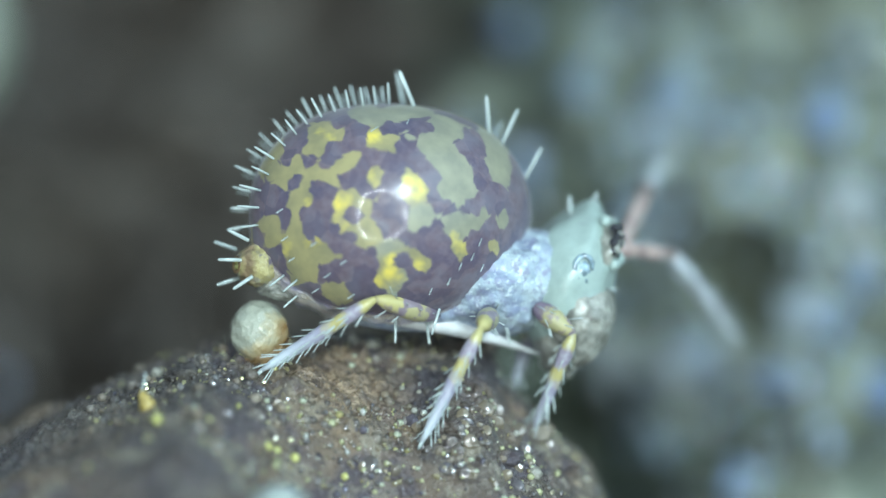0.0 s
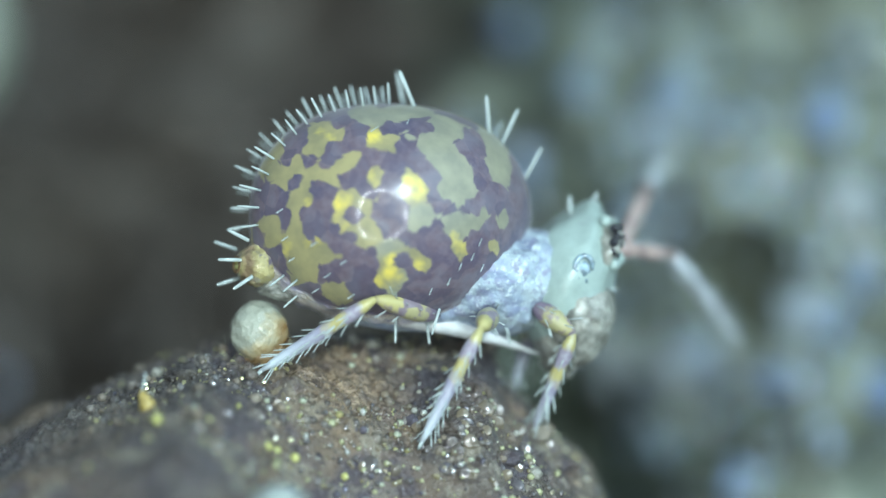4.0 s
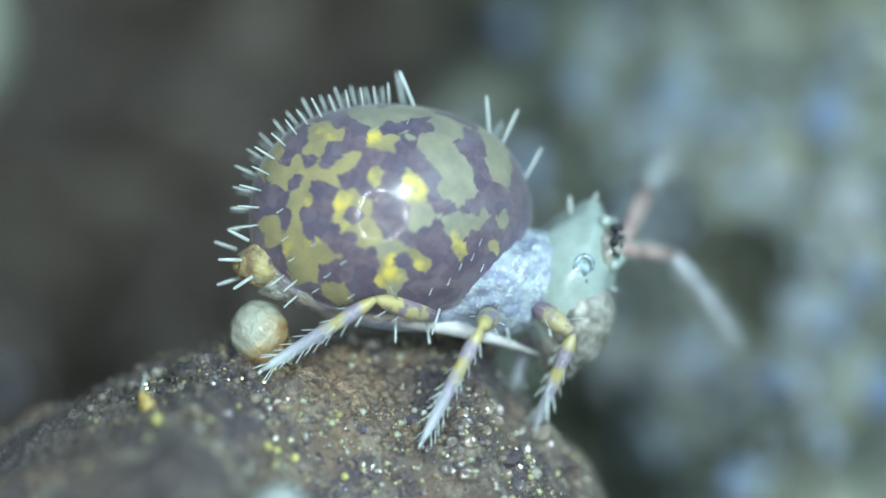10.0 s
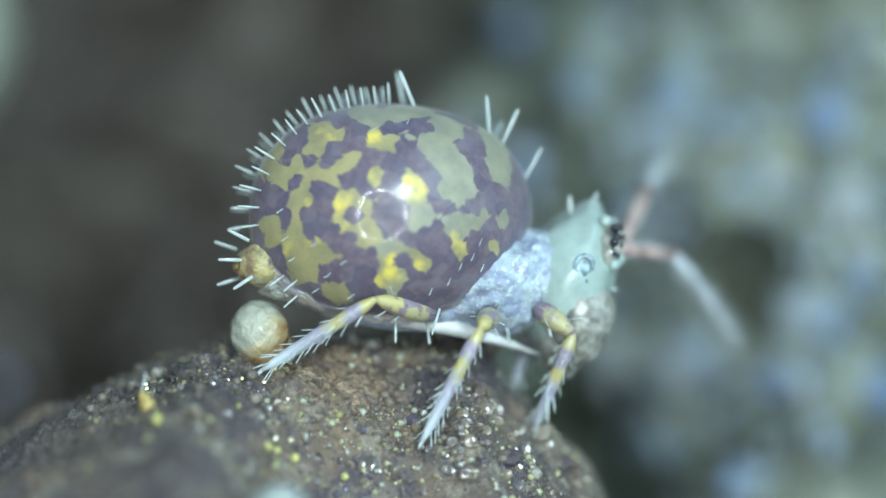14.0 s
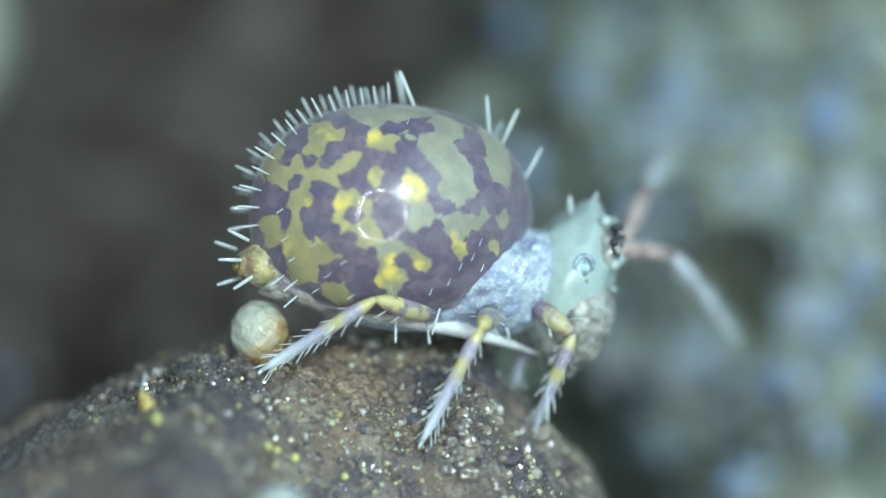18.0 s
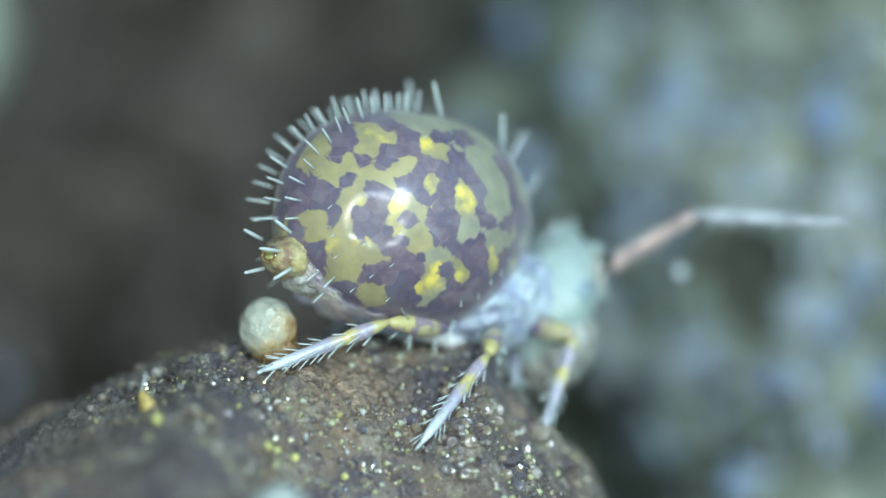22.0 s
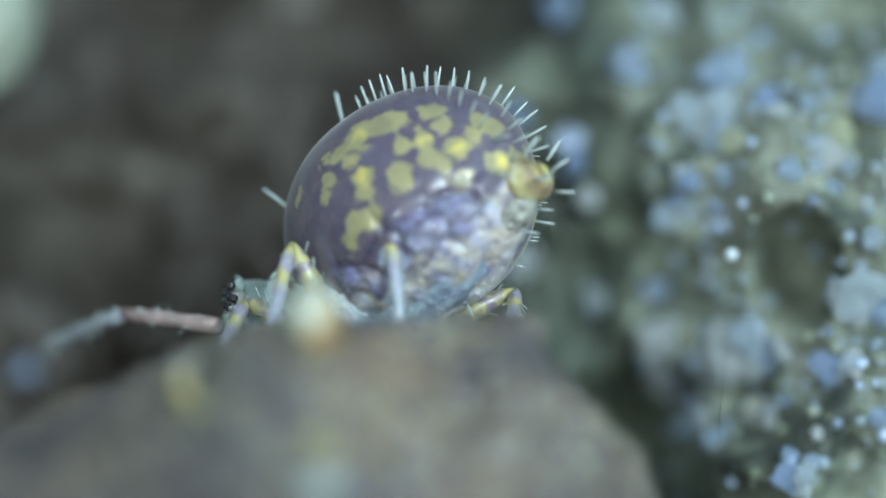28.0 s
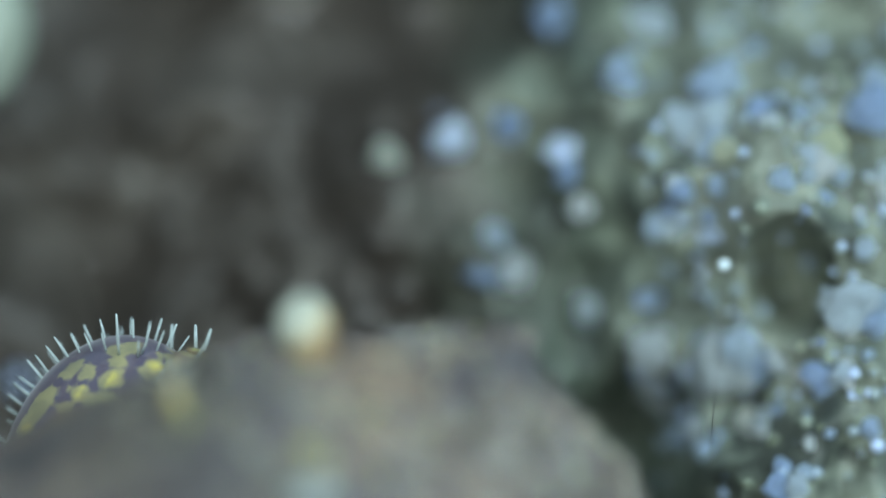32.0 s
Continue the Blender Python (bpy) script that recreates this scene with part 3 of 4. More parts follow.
def bark_knobs():
    """Lumps that break the crest and the slopes of the crumb."""
    for k, (x, y, r) in enumerate(((-0.95, 0.42, 0.085), (-0.86, 0.36, 0.06), (-1.06, 0.44, 0.055), (-1.27, 0.40, 0.09), (-1.48, 0.42, 0.10), (-0.48, 0.50, 0.07), (0.16, 0.48, 0.06),
                                   (0.36, 0.30, 0.06), (0.47, 0.25, 0.06), (-0.60, -0.05, 0.07), (0.05, -0.05, 0.06), (-0.25, 0.12, 0.05), (0.25, 0.0, 0.05), (-1.0, 0.05, 0.07))):
        bm = lump((x, y, bark_height(x, y) - (0.80 if x < -0.8 else 0.45) * r), r, k)
        part("bark_knob", bm, BARK, bark)


def lump(centre, r, seed):
    bm = bmesh.new()
    bmesh.ops.create_icosphere(bm, subdivisions=4, radius=r)
    for v in bm.verts:
        p = v.co * (1 / r)
        k = 1 + 0.35 * noise.noise(p * 1.1 + Vector((seed * 3.7, 0, 0))) + 0.16 * noise.noise(p * 3 + Vector((0, seed, 0))) + 0.08 * noise.noise(p * 8)
        v.co = Vector((v.co.x * 1.3 * k, v.co.y * 1.2 * k, v.co.z * 0.8 * k)) + Vector(centre)
    return bm


bark_knobs()


def spores():
    for x, z, r in ((-1.115, -0.68, 0.024), (-0.683, -0.77, 0.017), (-0.65, -0.80, 0.017), (-0.58, -0.83, 0.020), (-0.385, -0.885, 0.016), (-0.80, -0.62, 0.010)):
        y = find_y(x, z)
        ob = part("spore", ball(r, r, r, 14, 10, rough=0.08), YELLOW)
        at(ob, x, y, bark_height(x, y) + r * 0.6)
        tagged(ob, "round yellow green spore on the bark crumb", "spore", "yellow spores")


spores()


def droplets():
    """Wet beads of water that catch the ring of lights."""
    rng = random.Random(21)
    wet = [(-0.19, -0.66), (0.07, -0.77), (0.32, -0.80), (-0.26, -0.86), (-0.72, -0.575), (-0.98, -0.61), (0.21, -0.93), (0.13, -0.70), (0.24, -0.64), (0.04, -0.86)]
    rows = []
    while len(rows) < 84:
        cx, cz = wet[len(rows) % len(wet)]
        x, z = (rng.gauss(cx, 0.05), rng.gauss(cz, 0.035)) if len(rows) % 5 else (rng.uniform(-1.1, 0.45), rng.uniform(-0.97, -0.5))
        if z < ridge(x) - 0.08:
            rows.append((x, z, 0.010 + 0.019 * rng.random() ** 2))
    first = part("water_droplet", ball(1, 1, 0.28, 32, 24, rough=0.13, freq=1.5), FILM)
    tagged(first, "dark glistening wet droplet clinging to the bark crumb", "droplet", "droplets on the bark")
    for k, (x, z, r) in enumerate(rows):
        y = find_y(x, z)
        ob = first if k == 0 else first.copy()
        if k:
            scene.collection.objects.link(ob)
        turn = pose(0, 0, 0, rng.uniform(72, 96), rng.uniform(-10, 10), 0) @ pose(0, 0, 0, 0, 0, rng.uniform(0, 360)) @ Matrix.Diagonal((rng.uniform(0.7, 1.5), 1, 1, 1))
        ob.matrix_basis = Matrix.Translation((x * MM, (y - 0.2 * r) * MM, (bark_height(x, y) + 0.2 * r) * MM)) @ turn @ Matrix.Scale(r, 4)


droplets()


def glint_beads():
    # each bead's pale colour stands in for a wet glint at that place
    rows = [(-0.35, -0.42), (-0.17, -0.43), (0.22, -0.50), (0.03, -0.54), (0.19, -0.60), (-0.01, -0.56), (-0.17, -0.69), (0.05, -0.80), (0.34, -0.80), (-0.26, -0.85),
            (0.21, -0.95), (-0.97, -0.62), (-0.72, -0.58), (-0.69, -0.60), (0.10, -0.55), (0.07, -0.70), (0.28, -0.69), (-0.10, -0.88), (0.13, -0.86), (-0.55, -0.60),
            (0.02, -0.62), (0.06, -0.64), (0.20, -0.63), (-0.18, -0.74), (0.08, -0.85), (0.11, -0.82), (0.35, -0.86), (0.24, -1.00), (-0.24, -0.94), (-0.36, -0.46)]
    rng = random.Random(8)
    for x, z in rows:
        y = find_y(x, z)
        r = rng.uniform(0.009, 0.017)
        ob = part("pale_bead", ball(r, r, 0.8 * r, 16, 12, rough=0.3, freq=30), GLINT_PALE)
        at(ob, x, y, bark_height(x, y) + 0.3 * r)
        tagged(ob, "pale glassy bead coloured as a wet glint on the bark crumb", "bead", "glassy beads on the bark")


glint_beads()


def bud():
    x, z = -1.165, -0.64
    y = find_y(x, z)
    base = tagged(new("fungus_bud"), "orange pointed bud with a pale bristle", "fungus")
    at(base, x, y, bark_height(x, y) - 0.01)
    part("cap", tube([(0.02, 0, 0), (0.008, 0, 0.04), (-0.01, 0, 0.08), (-0.015, 0, 0.10)], [0.030, 0.034, 0.018, 0.006], 12), ORANGE, base)
    part("bristle", tube([(-0.012, 0, 0.09), (-0.004, 0, 0.13), (0.0, 0, 0.17)], [0.007, 0.006, 0.003], 8), SETA, base, "pale bristle")


bud()


def lichen():
    bm = ball(0.28, 0.28, 0.33, 40, 28, rough=0.2, freq=1.6)
    ob = part("lichen_lobe", bm, LICHEN)
    x, z = -2.06, 0.88
    at(ob, x, 3.4, z)
    tagged(ob, "pale grey green lichen lobe on the soil bank", "lichen")


lichen()


def fleck():
    ob = part("lichen_fleck", ball(0.10, 0.06, 0.05, 30, 18, rough=0.35, freq=2.2), FLECK)
    at(ob, -0.64, -0.95, -0.97)
    tagged(ob, "whitish lichen fleck on the near side of the crumb", "lichen")


fleck()


def stalked_drop():
    base = tagged(new("stalked_droplet"), "clear droplet on a thin dark fungal thread", "droplet")
    at(base, 0.915, 1.1, -0.60)
    part("thread", tube([(0, 1.6, -0.45), (0.0, 0.5, -0.1), (0.02, 0.0, 0.2), (0.035, 0.0, 0.49)], [0.002, 0.0018, 0.0014, 0.001], 7), THREAD, base, "dark thread")
    part("droplet", ball(0.022, 0.022, 0.022, 18, 12, centre=(0.036, 0, 0.51)), plain("bright_droplet", (0.70, 0.82, 0.86), 0.05, 1.0, 0.05), base, "clear round droplet")


stalked_drop()


# ---- the microscope's ring of lights, round the lens ----
def ring_light():
    base = tagged(new("ring_light"), "ring of white lights round the microscope lens", "ring light")
    at(base, 0, -57, 0)
    bm = bmesh.new()
    for k in range(72):
        a, b = 2 * math.pi * k / 72, 2 * math.pi * (k + 1) / 72
        q = [[bm.verts.new((r * math.cos(c), y, r * math.sin(c))) for r, y in ((17, -1), (23, -1), (23, -5), (17, -5))] for c in (a, b)]
        for i in range(4):
            bm.faces.new((q[0][i], q[0][(i + 1) % 4], q[1][(i + 1) % 4], q[1][i]))
    bmesh.ops.remove_doubles(bm, verts=bm.verts, dist=1e-4)
    part("housing", bm, BLACK, base, "black ring housing")
    data = bpy.data.meshes.new("light")
    bm = bmesh.new()
    bmesh.ops.create_grid(bm, x_segments=1, y_segments=1, size=0.5 * MM)
    bmesh.ops.scale(bm, vec=(3.6, 0.7, 1), verts=bm.verts)
    bm.to_mesh(data)
    bm.free()
    for k in range(34):
        a = 2 * math.pi * k / 34
        ob = link("light", data, LED, base)
        at(ob, 20 * math.cos(a), -0.6, 20 * math.sin(a), 90, -math.degrees(a) - 25, 0)


ring_light()


# ---- the egg that the springtail leaves behind ----
egg = tagged(new("egg"), "cream coloured egg with an amber crust on the bark", "egg")
part("shell", ball(0.117, 0.112, 0.122, 40, 28, rough=0.06, freq=2.5), EGG, egg)
part("foot", ball(0.090, 0.085, 0.075, 32, 20, centre=(0.030, 0.015, -0.085), rough=0.30, freq=9), AMBER, egg, "amber crust stuck to the bark")

# ---- the springtail ----
AX, AY, AZ = 0.565, 0.43, 0.44
TAIL = Vector((-0.90, 0, -0.43)).normalized()
bug = tagged(new("springtail"), "round yellow and purple mottled springtail on wet bark", "springtail")


def on_flank(px, pz, side):
    """A place on one flank, from its place along and above."""
    q = max(1 - abs(px / AX) ** 2.2 - abs(pz / AZ) ** 2.2, 0.0)
    return px, side * AY * q ** (1 / 2.2) * (1 - 0.28 * (px / AX) ** 2), pz


KNOBS = [((-0.30, 0.24, -0.30), 0.088, 0.034), ((-0.17, 0.31, -0.31), 0.085, 0.034), ((0.12, 0.26, -0.37), 0.055, 0.024), ((0.22, 0.31, -0.28), 0.06, 0.02), ((0.0, 0.30, -0.34), 0.06, 0.018)]


def pale_under(x, y, z):
    """Over 0 on the pale wet underside, which runs up round the tail."""
    up = 0.15 * math.exp(-(((x + 0.50) / 0.16) ** 2 + (y / 0.20) ** 2))
    up += sum(3.0 * h * math.exp(-(((x - q[0]) ** 2 + (y - q[1]) ** 2 + (z - q[2]) ** 2) / r ** 2)) for q, r, h in KNOBS)
    return (-0.285 if y < 0 else -0.285 - 0.015 * smooth(0.0, 0.2, y)) - z - (0.75 * -y if y < 0 else 0.16 * y) + 0.14 * min(max(x, 0), 1) + up


def lumpy(bm, size, fine):
    bm.normal_update()
    for v in bm.verts:
        v.co += v.normal * (size * abs(noise.noise(v.co * 14)) + fine * noise.noise(v.co * 34))
    return bm


def abdomen_mesh():
    dark = [(-0.524, 0.046, 0.062), (-0.470, -0.032, 0.022), (-0.427, 0.272, 0.040), (-0.465, 0.196, 0.020), (-0.447, 0.101, 0.024), (-0.387, 0.187, 0.020), (-0.335, 0.185, 0.022), (-0.290, 0.244, 0.022),
            (-0.223, 0.296, 0.044), (-0.255, 0.254, 0.020), (-0.263, 0.344, 0.020), (-0.363, 0.097, 0.020), (-0.328, 0.057, 0.038), (-0.347, -0.010, 0.049), (-0.373, -0.061, 0.040), (-0.323, -0.098, 0.036),
            (-0.395, -0.032, 0.027), (-0.375, -0.114, 0.018), (-0.247, 0.125, 0.036), (-0.204, 0.153, 0.029), (-0.160, 0.197, 0.029), (-0.106, 0.196, 0.036), (-0.099, 0.113, 0.038), (-0.202, 0.075, 0.020),
            (-0.238, -0.019, 0.027), (-0.271, -0.135, 0.040), (-0.232, -0.178, 0.036), (-0.187, -0.243, 0.049), (-0.269, -0.240, 0.042), (-0.316, -0.260, 0.024), (-0.226, -0.289, 0.018), (-0.493, -0.207, 0.053),
            (-0.454, -0.255, 0.018)]
    dark += [(-0.533, -0.119, 0.018), (-0.362, -0.310, 0.018), (-0.098, -0.016, 0.053), (-0.068, 0.327, 0.029), (0.023, 0.331, 0.018), (0.063, 0.337, 0.020), (-0.036, 0.246, 0.031), (0.008, 0.229, 0.020),
            (0.049, 0.163, 0.022), (0.071, 0.119, 0.020), (0.237, 0.272, 0.038), (0.257, 0.227, 0.027), (0.295, 0.157, 0.031), (0.307, 0.108, 0.027), (0.293, 0.063, 0.024), (0.328, 0.031, 0.020),
            (0.363, 0.098, 0.027), (0.344, 0.066, 0.020), (0.118, 0.023, 0.027), (0.078, 0.057, 0.018), (0.244, 0.029, 0.031), (0.499, 0.217, 0.033), (0.495, 0.104, 0.044), (0.485, -0.009, 0.049),
            (0.423, -0.080, 0.040), (0.447, -0.156, 0.044), (0.380, -0.198, 0.022), (0.086, -0.065, 0.027), (0.131, -0.107, 0.018), (0.042, -0.111, 0.038), (0.091, -0.138, 0.029), (-0.014, -0.119, 0.022),
            (0.144, -0.188, 0.033)]
    dark += [(0.114, -0.229, 0.033), (0.251, -0.113, 0.027), (0.296, -0.150, 0.040), (0.247, -0.212, 0.031), (0.311, -0.076, 0.022), (-0.019, -0.190, 0.027), (0.022, -0.243, 0.024), (0.050, -0.301, 0.031),
            (0.003, -0.298, 0.020), (0.098, -0.277, 0.031), (0.341, -0.041, 0.022), (0.174, -0.226, 0.027), (-0.064, -0.191, 0.013), (0.219, -0.268, 0.027), (-0.155, -0.302, 0.027), (0.132, -0.358, 0.031),
            (-0.011, -0.405, 0.031), (-0.150, -0.388, 0.027)]
    olive = [(-0.348, 0.290, 0.036), (-0.311, 0.304, 0.029), (-0.263, 0.302, 0.018), (-0.349, 0.244, 0.029), (-0.381, 0.235, 0.018), (-0.486, 0.223, 0.029), (-0.502, 0.163, 0.033), (-0.478, 0.140, 0.029),
            (-0.429, 0.178, 0.020), (-0.514, 0.120, 0.020), (-0.480, 0.101, 0.018), (-0.469, 0.258, 0.016), (-0.376, 0.137, 0.022), (-0.347, 0.126, 0.016), (-0.406, 0.101, 0.018), (-0.425, 0.056, 0.029),
            (-0.443, 0.012, 0.027), (-0.446, -0.035, 0.022), (-0.431, -0.079, 0.027), (-0.407, -0.123, 0.027), (-0.396, 0.032, 0.016), (-0.274, 0.167, 0.024), (-0.244, 0.195, 0.022), (-0.308, 0.102, 0.018),
            (-0.288, 0.055, 0.020), (-0.288, 0.011, 0.027), (-0.306, -0.034, 0.027), (-0.235, 0.047, 0.029), (-0.261, -0.064, 0.022), (-0.193, 0.008, 0.022), (-0.192, -0.063, 0.029), (-0.198, -0.116, 0.024),
            (-0.159, -0.093, 0.020)]
    olive += [(-0.272, -0.093, 0.013), (-0.223, -0.074, 0.018), (-0.152, 0.134, 0.033), (-0.144, 0.293, 0.024), (-0.110, 0.271, 0.022), (-0.080, 0.299, 0.022), (-0.076, 0.244, 0.013), (-0.513, -0.054, 0.033),
            (-0.508, -0.131, 0.027), (-0.461, -0.165, 0.016), (-0.435, -0.219, 0.020), (-0.408, -0.211, 0.029), (-0.375, -0.254, 0.022), (-0.402, -0.256, 0.016), (-0.349, -0.153, 0.024), (-0.361, -0.123, 0.013),
            (-0.317, -0.179, 0.024), (-0.275, -0.181, 0.013), (-0.362, -0.210, 0.018), (-0.361, -0.243, 0.013), (-0.280, -0.294, 0.022), (-0.245, -0.304, 0.022), (-0.242, -0.328, 0.013), (-0.085, -0.198, 0.020),
            (-0.079, -0.244, 0.029), (-0.118, -0.269, 0.020), (0.013, -0.167, 0.018), (-0.028, 0.109, 0.031), (0.024, 0.084, 0.024), (-0.010, 0.065, 0.020), (0.004, -0.172, 0.020), (0.042, -0.201, 0.022),
            (0.078, -0.210, 0.018)]
    olive += [(-0.032, -0.149, 0.013), (0.199, -0.124, 0.018), (0.356, -0.124, 0.013), (0.218, -0.187, 0.011)]
    grey = [(0.048, 0.406, 0.020), (0.131, 0.340, 0.031), (0.178, 0.310, 0.033), (-0.008, 0.288, 0.020), (0.072, 0.282, 0.038), (0.138, 0.239, 0.038), (0.196, 0.197, 0.029), (0.220, 0.153, 0.029),
            (0.157, 0.168, 0.024), (0.228, 0.086, 0.029), (0.099, 0.210, 0.020), (-0.043, 0.380, 0.024), (-0.148, 0.377, 0.027), (-0.116, 0.359, 0.020), (0.394, 0.302, 0.038), (0.372, 0.230, 0.033),
            (0.381, 0.163, 0.024), (0.338, 0.187, 0.020), (0.026, -0.023, 0.029), (0.005, -0.068, 0.018), (0.062, -0.044, 0.011), (0.132, -0.030, 0.022), (0.181, -0.039, 0.033), (0.230, -0.014, 0.022),
            (0.196, -0.082, 0.029), (0.269, -0.034, 0.016), (0.150, -0.064, 0.018), (0.294, 0.009, 0.013), (0.390, -0.027, 0.018), (0.191, 0.040, 0.016), (-0.051, -0.278, 0.022), (-0.034, -0.245, 0.020),
            (-0.100, -0.157, 0.018)]
    grey += [(-0.046, -0.142, 0.016), (0.118, 0.092, 0.018), (0.154, 0.094, 0.022)]
    shine = [(-0.288, 0.015, 0.024), (-0.304, -0.034, 0.022), (-0.461, -0.162, 0.013), (-0.361, -0.123, 0.011), (-0.085, -0.201, 0.018), (-0.079, -0.244, 0.024), (-0.114, -0.271, 0.016), (-0.028, 0.109, 0.029),
            (-0.010, 0.065, 0.016), (0.042, -0.201, 0.016), (0.199, -0.128, 0.016), (-0.145, 0.297, 0.016), (-0.396, 0.030, 0.011), (-0.311, 0.304, 0.011), (0.356, -0.124, 0.011), (-0.152, 0.134, 0.011),
            (0.024, 0.084, 0.013)]
    far = [(-0.127, 0.178, 0.044), (-0.235, 0.182, 0.047), (-0.274, 0.173, 0.029), (-0.012, 0.152, 0.027), (-0.048, 0.097, 0.022), (0.052, 0.165, 0.018), (0.113, 0.032, 0.020), (0.056, 0.078, 0.018),
            (0.247, 0.132, 0.018), (-0.080, -0.007, 0.027), (-0.051, -0.072, 0.022), (-0.036, -0.160, 0.031), (0.029, -0.159, 0.031), (0.101, -0.190, 0.022), (-0.222, -0.084, 0.042), (-0.268, 0.045, 0.027),
            (-0.336, 0.035, 0.027), (-0.332, -0.047, 0.027), (-0.424, -0.052, 0.036), (-0.375, -0.093, 0.027), (-0.406, 0.057, 0.022), (-0.398, 0.161, 0.027), (-0.371, 0.162, 0.018), (-0.516, 0.043, 0.031),
            (-0.542, 0.017, 0.027), (-0.510, -0.134, 0.036), (-0.546, -0.122, 0.027), (-0.482, 0.000, 0.018), (-0.396, -0.175, 0.027), (-0.424, 0.073, 0.018)]
    far_shine = [(-0.080, -0.007, 0.022), (-0.336, 0.035, 0.018), (-0.424, -0.052, 0.020), (-0.510, -0.134, 0.018), (-0.127, 0.178, 0.016)]
    nu, nv = 400, 240
    verts, faces, creases = [], [], []
    for j in range(nv + 1):
        th = math.pi * j / nv
        for i in range(nu):
            ph = 2 * math.pi * i / nu
            d = Vector((math.sin(th) * math.cos(ph), math.sin(th) * math.sin(ph), math.cos(th)))
            k = (abs(d.x) ** 2.2 + abs(d.y) ** 2.2 + abs(d.z) ** 2.2) ** (-1 / 2.2)   # a little boxier than an egg
            x, y, z = d.x * AX * k, d.y * AY * k, d.z * AZ * k
            x -= 0.03 * max(0, -d.z) * max(0, d.x) * 4          # the lower front draws in
            z += 0.012 * max(0, -d.z) ** 2                       # a flatter belly
            y *= 1 - 0.28 * (x / AX) ** 2
            out = 0.012 * math.exp(-((d - TAIL).length / 0.26) ** 2)     # the tail swells out low at the rear
            x, y, z = x + TAIL.x * out, y, z + TAIL.z * out
            p = Vector((x, y, z))
            wet = smooth(-0.10, 0.06, pale_under(x, y, z))
            out = wet * (0.018 * noise.noise(p * 7) + 0.012 * abs(noise.noise(p * 13)) + 0.004 * noise.noise(p * 30))
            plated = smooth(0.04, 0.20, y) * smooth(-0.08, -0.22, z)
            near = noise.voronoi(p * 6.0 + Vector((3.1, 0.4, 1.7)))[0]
            cut = plated * smooth(0.14, 0.02, near[1] - near[0])     # creases between the plates of the far flank, their shade also put into the colour
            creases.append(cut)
            out += 0.012 * plated * smooth(0.0, 0.5, near[1] - near[0]) - 0.008 * cut
            for q, r, h in KNOBS:                                # swollen pads above the legs
                k = (p - Vector(q)).length / r
                out += h * (0.7 * math.exp(-k ** 4) - 0.40 * math.exp(-((k - 1.15) / 0.22) ** 2))
            x, y, z = x + d.x * out, y + d.y * out, z + d.z * out
            verts.append((x, y, z))
    for j in range(nv):
        for i in range(nu):
            faces.append((j * nu + i, (j + 1) * nu + i, (j + 1) * nu + (i + 1) % nu, j * nu + (i + 1) % nu))
    v = np.array(verts)

    def field(rows, others=(), grow=0.95):
        """How far inside the nearest of these round spots each place lies."""
        f = np.full(len(v), -1.0)
        for px, pz, r in rows:                                   # spots lie long over the turn of the flank
            d = v - np.array(on_flank(px, pz, -1))
            over = d @ np.array((0.225, 0.974, 0.0))
            f = np.maximum(f, grow * r - np.sqrt(np.maximum((d * d).sum(axis=1) - 0.6 * over * over, 0)))
        for px, pz, r in others:
            f = np.maximum(f, 1.15 * r - np.linalg.norm(v - np.array(on_flank(px, pz, 1)), axis=1))
        return f

    data = bpy.data.meshes.new("abdomen")
    data.from_pydata((v * MM).tolist(), [], faces)
    tone = {"spots": field(olive + grey, far) - np.maximum(field(dark, (), 1.16), np.where(v[:, 1] < 0, -0.06, -0.012)), "bright": field(shine, far_shine, 1.6) * 4, "dull": field(grey) - field(olive, far)}
    tone["pale"] = np.clip([0.5 + pale_under(*p) * 4 for p in verts], 0, 1)
    mid = np.abs(v[:, 1])
    # painted shade: none on the near flank, full on the far one
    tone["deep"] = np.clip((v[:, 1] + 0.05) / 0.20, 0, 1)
    tone["crease_shade"] = np.array(creases)
    tone["ribs"] = np.clip(tone["pale"] * 2 - 0.8, 0, 1) * (0.5 + 0.5 * np.sin(v[:, 0] * 60)) * np.exp(-((mid - 0.13) / 0.07) ** 2)
    tone["keel"] = np.clip(tone["pale"] * 2 - 0.8, 0, 1) * np.exp(-(mid / 0.07) ** 2)
    tone["pads"] = np.clip(sum(1.2 * np.exp(-(np.linalg.norm(v - np.array(q), axis=1) / (1.15 * r)) ** 4) for q, r, h in KNOBS), 0, 1)
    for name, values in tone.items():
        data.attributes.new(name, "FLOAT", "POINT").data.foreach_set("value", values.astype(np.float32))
    return data


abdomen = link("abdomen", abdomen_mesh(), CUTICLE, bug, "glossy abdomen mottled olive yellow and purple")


def surface_point(d):
    d = d.normalized()
    k = (abs(d.x / AX) ** 2.2 + abs(d.y / AY) ** 2.2 + abs(d.z / AZ) ** 2.2) ** (-1 / 2.2)
    p = d * k
    n = Vector((p.x / AX ** 2, p.y / AY ** 2, p.z / AZ ** 2)).normalized()
    return p, n


def seta_mesh(length, r):
    bm = tube([(0, 0, -0.01), (0, 0, length * 0.5), (0, 0, length * 0.92), (0, 0, length)], [r, r, r * 0.8, r * 0.4], 7)
    data = bpy.data.meshes.new("seta")
    bmesh.ops.scale(bm, vec=(MM, MM, MM), verts=bm.verts)
    bm.to_mesh(data)
    bm.free()
    data.materials.append(SETA)
    for p in data.polygons:
        p.use_smooth = True
    return data


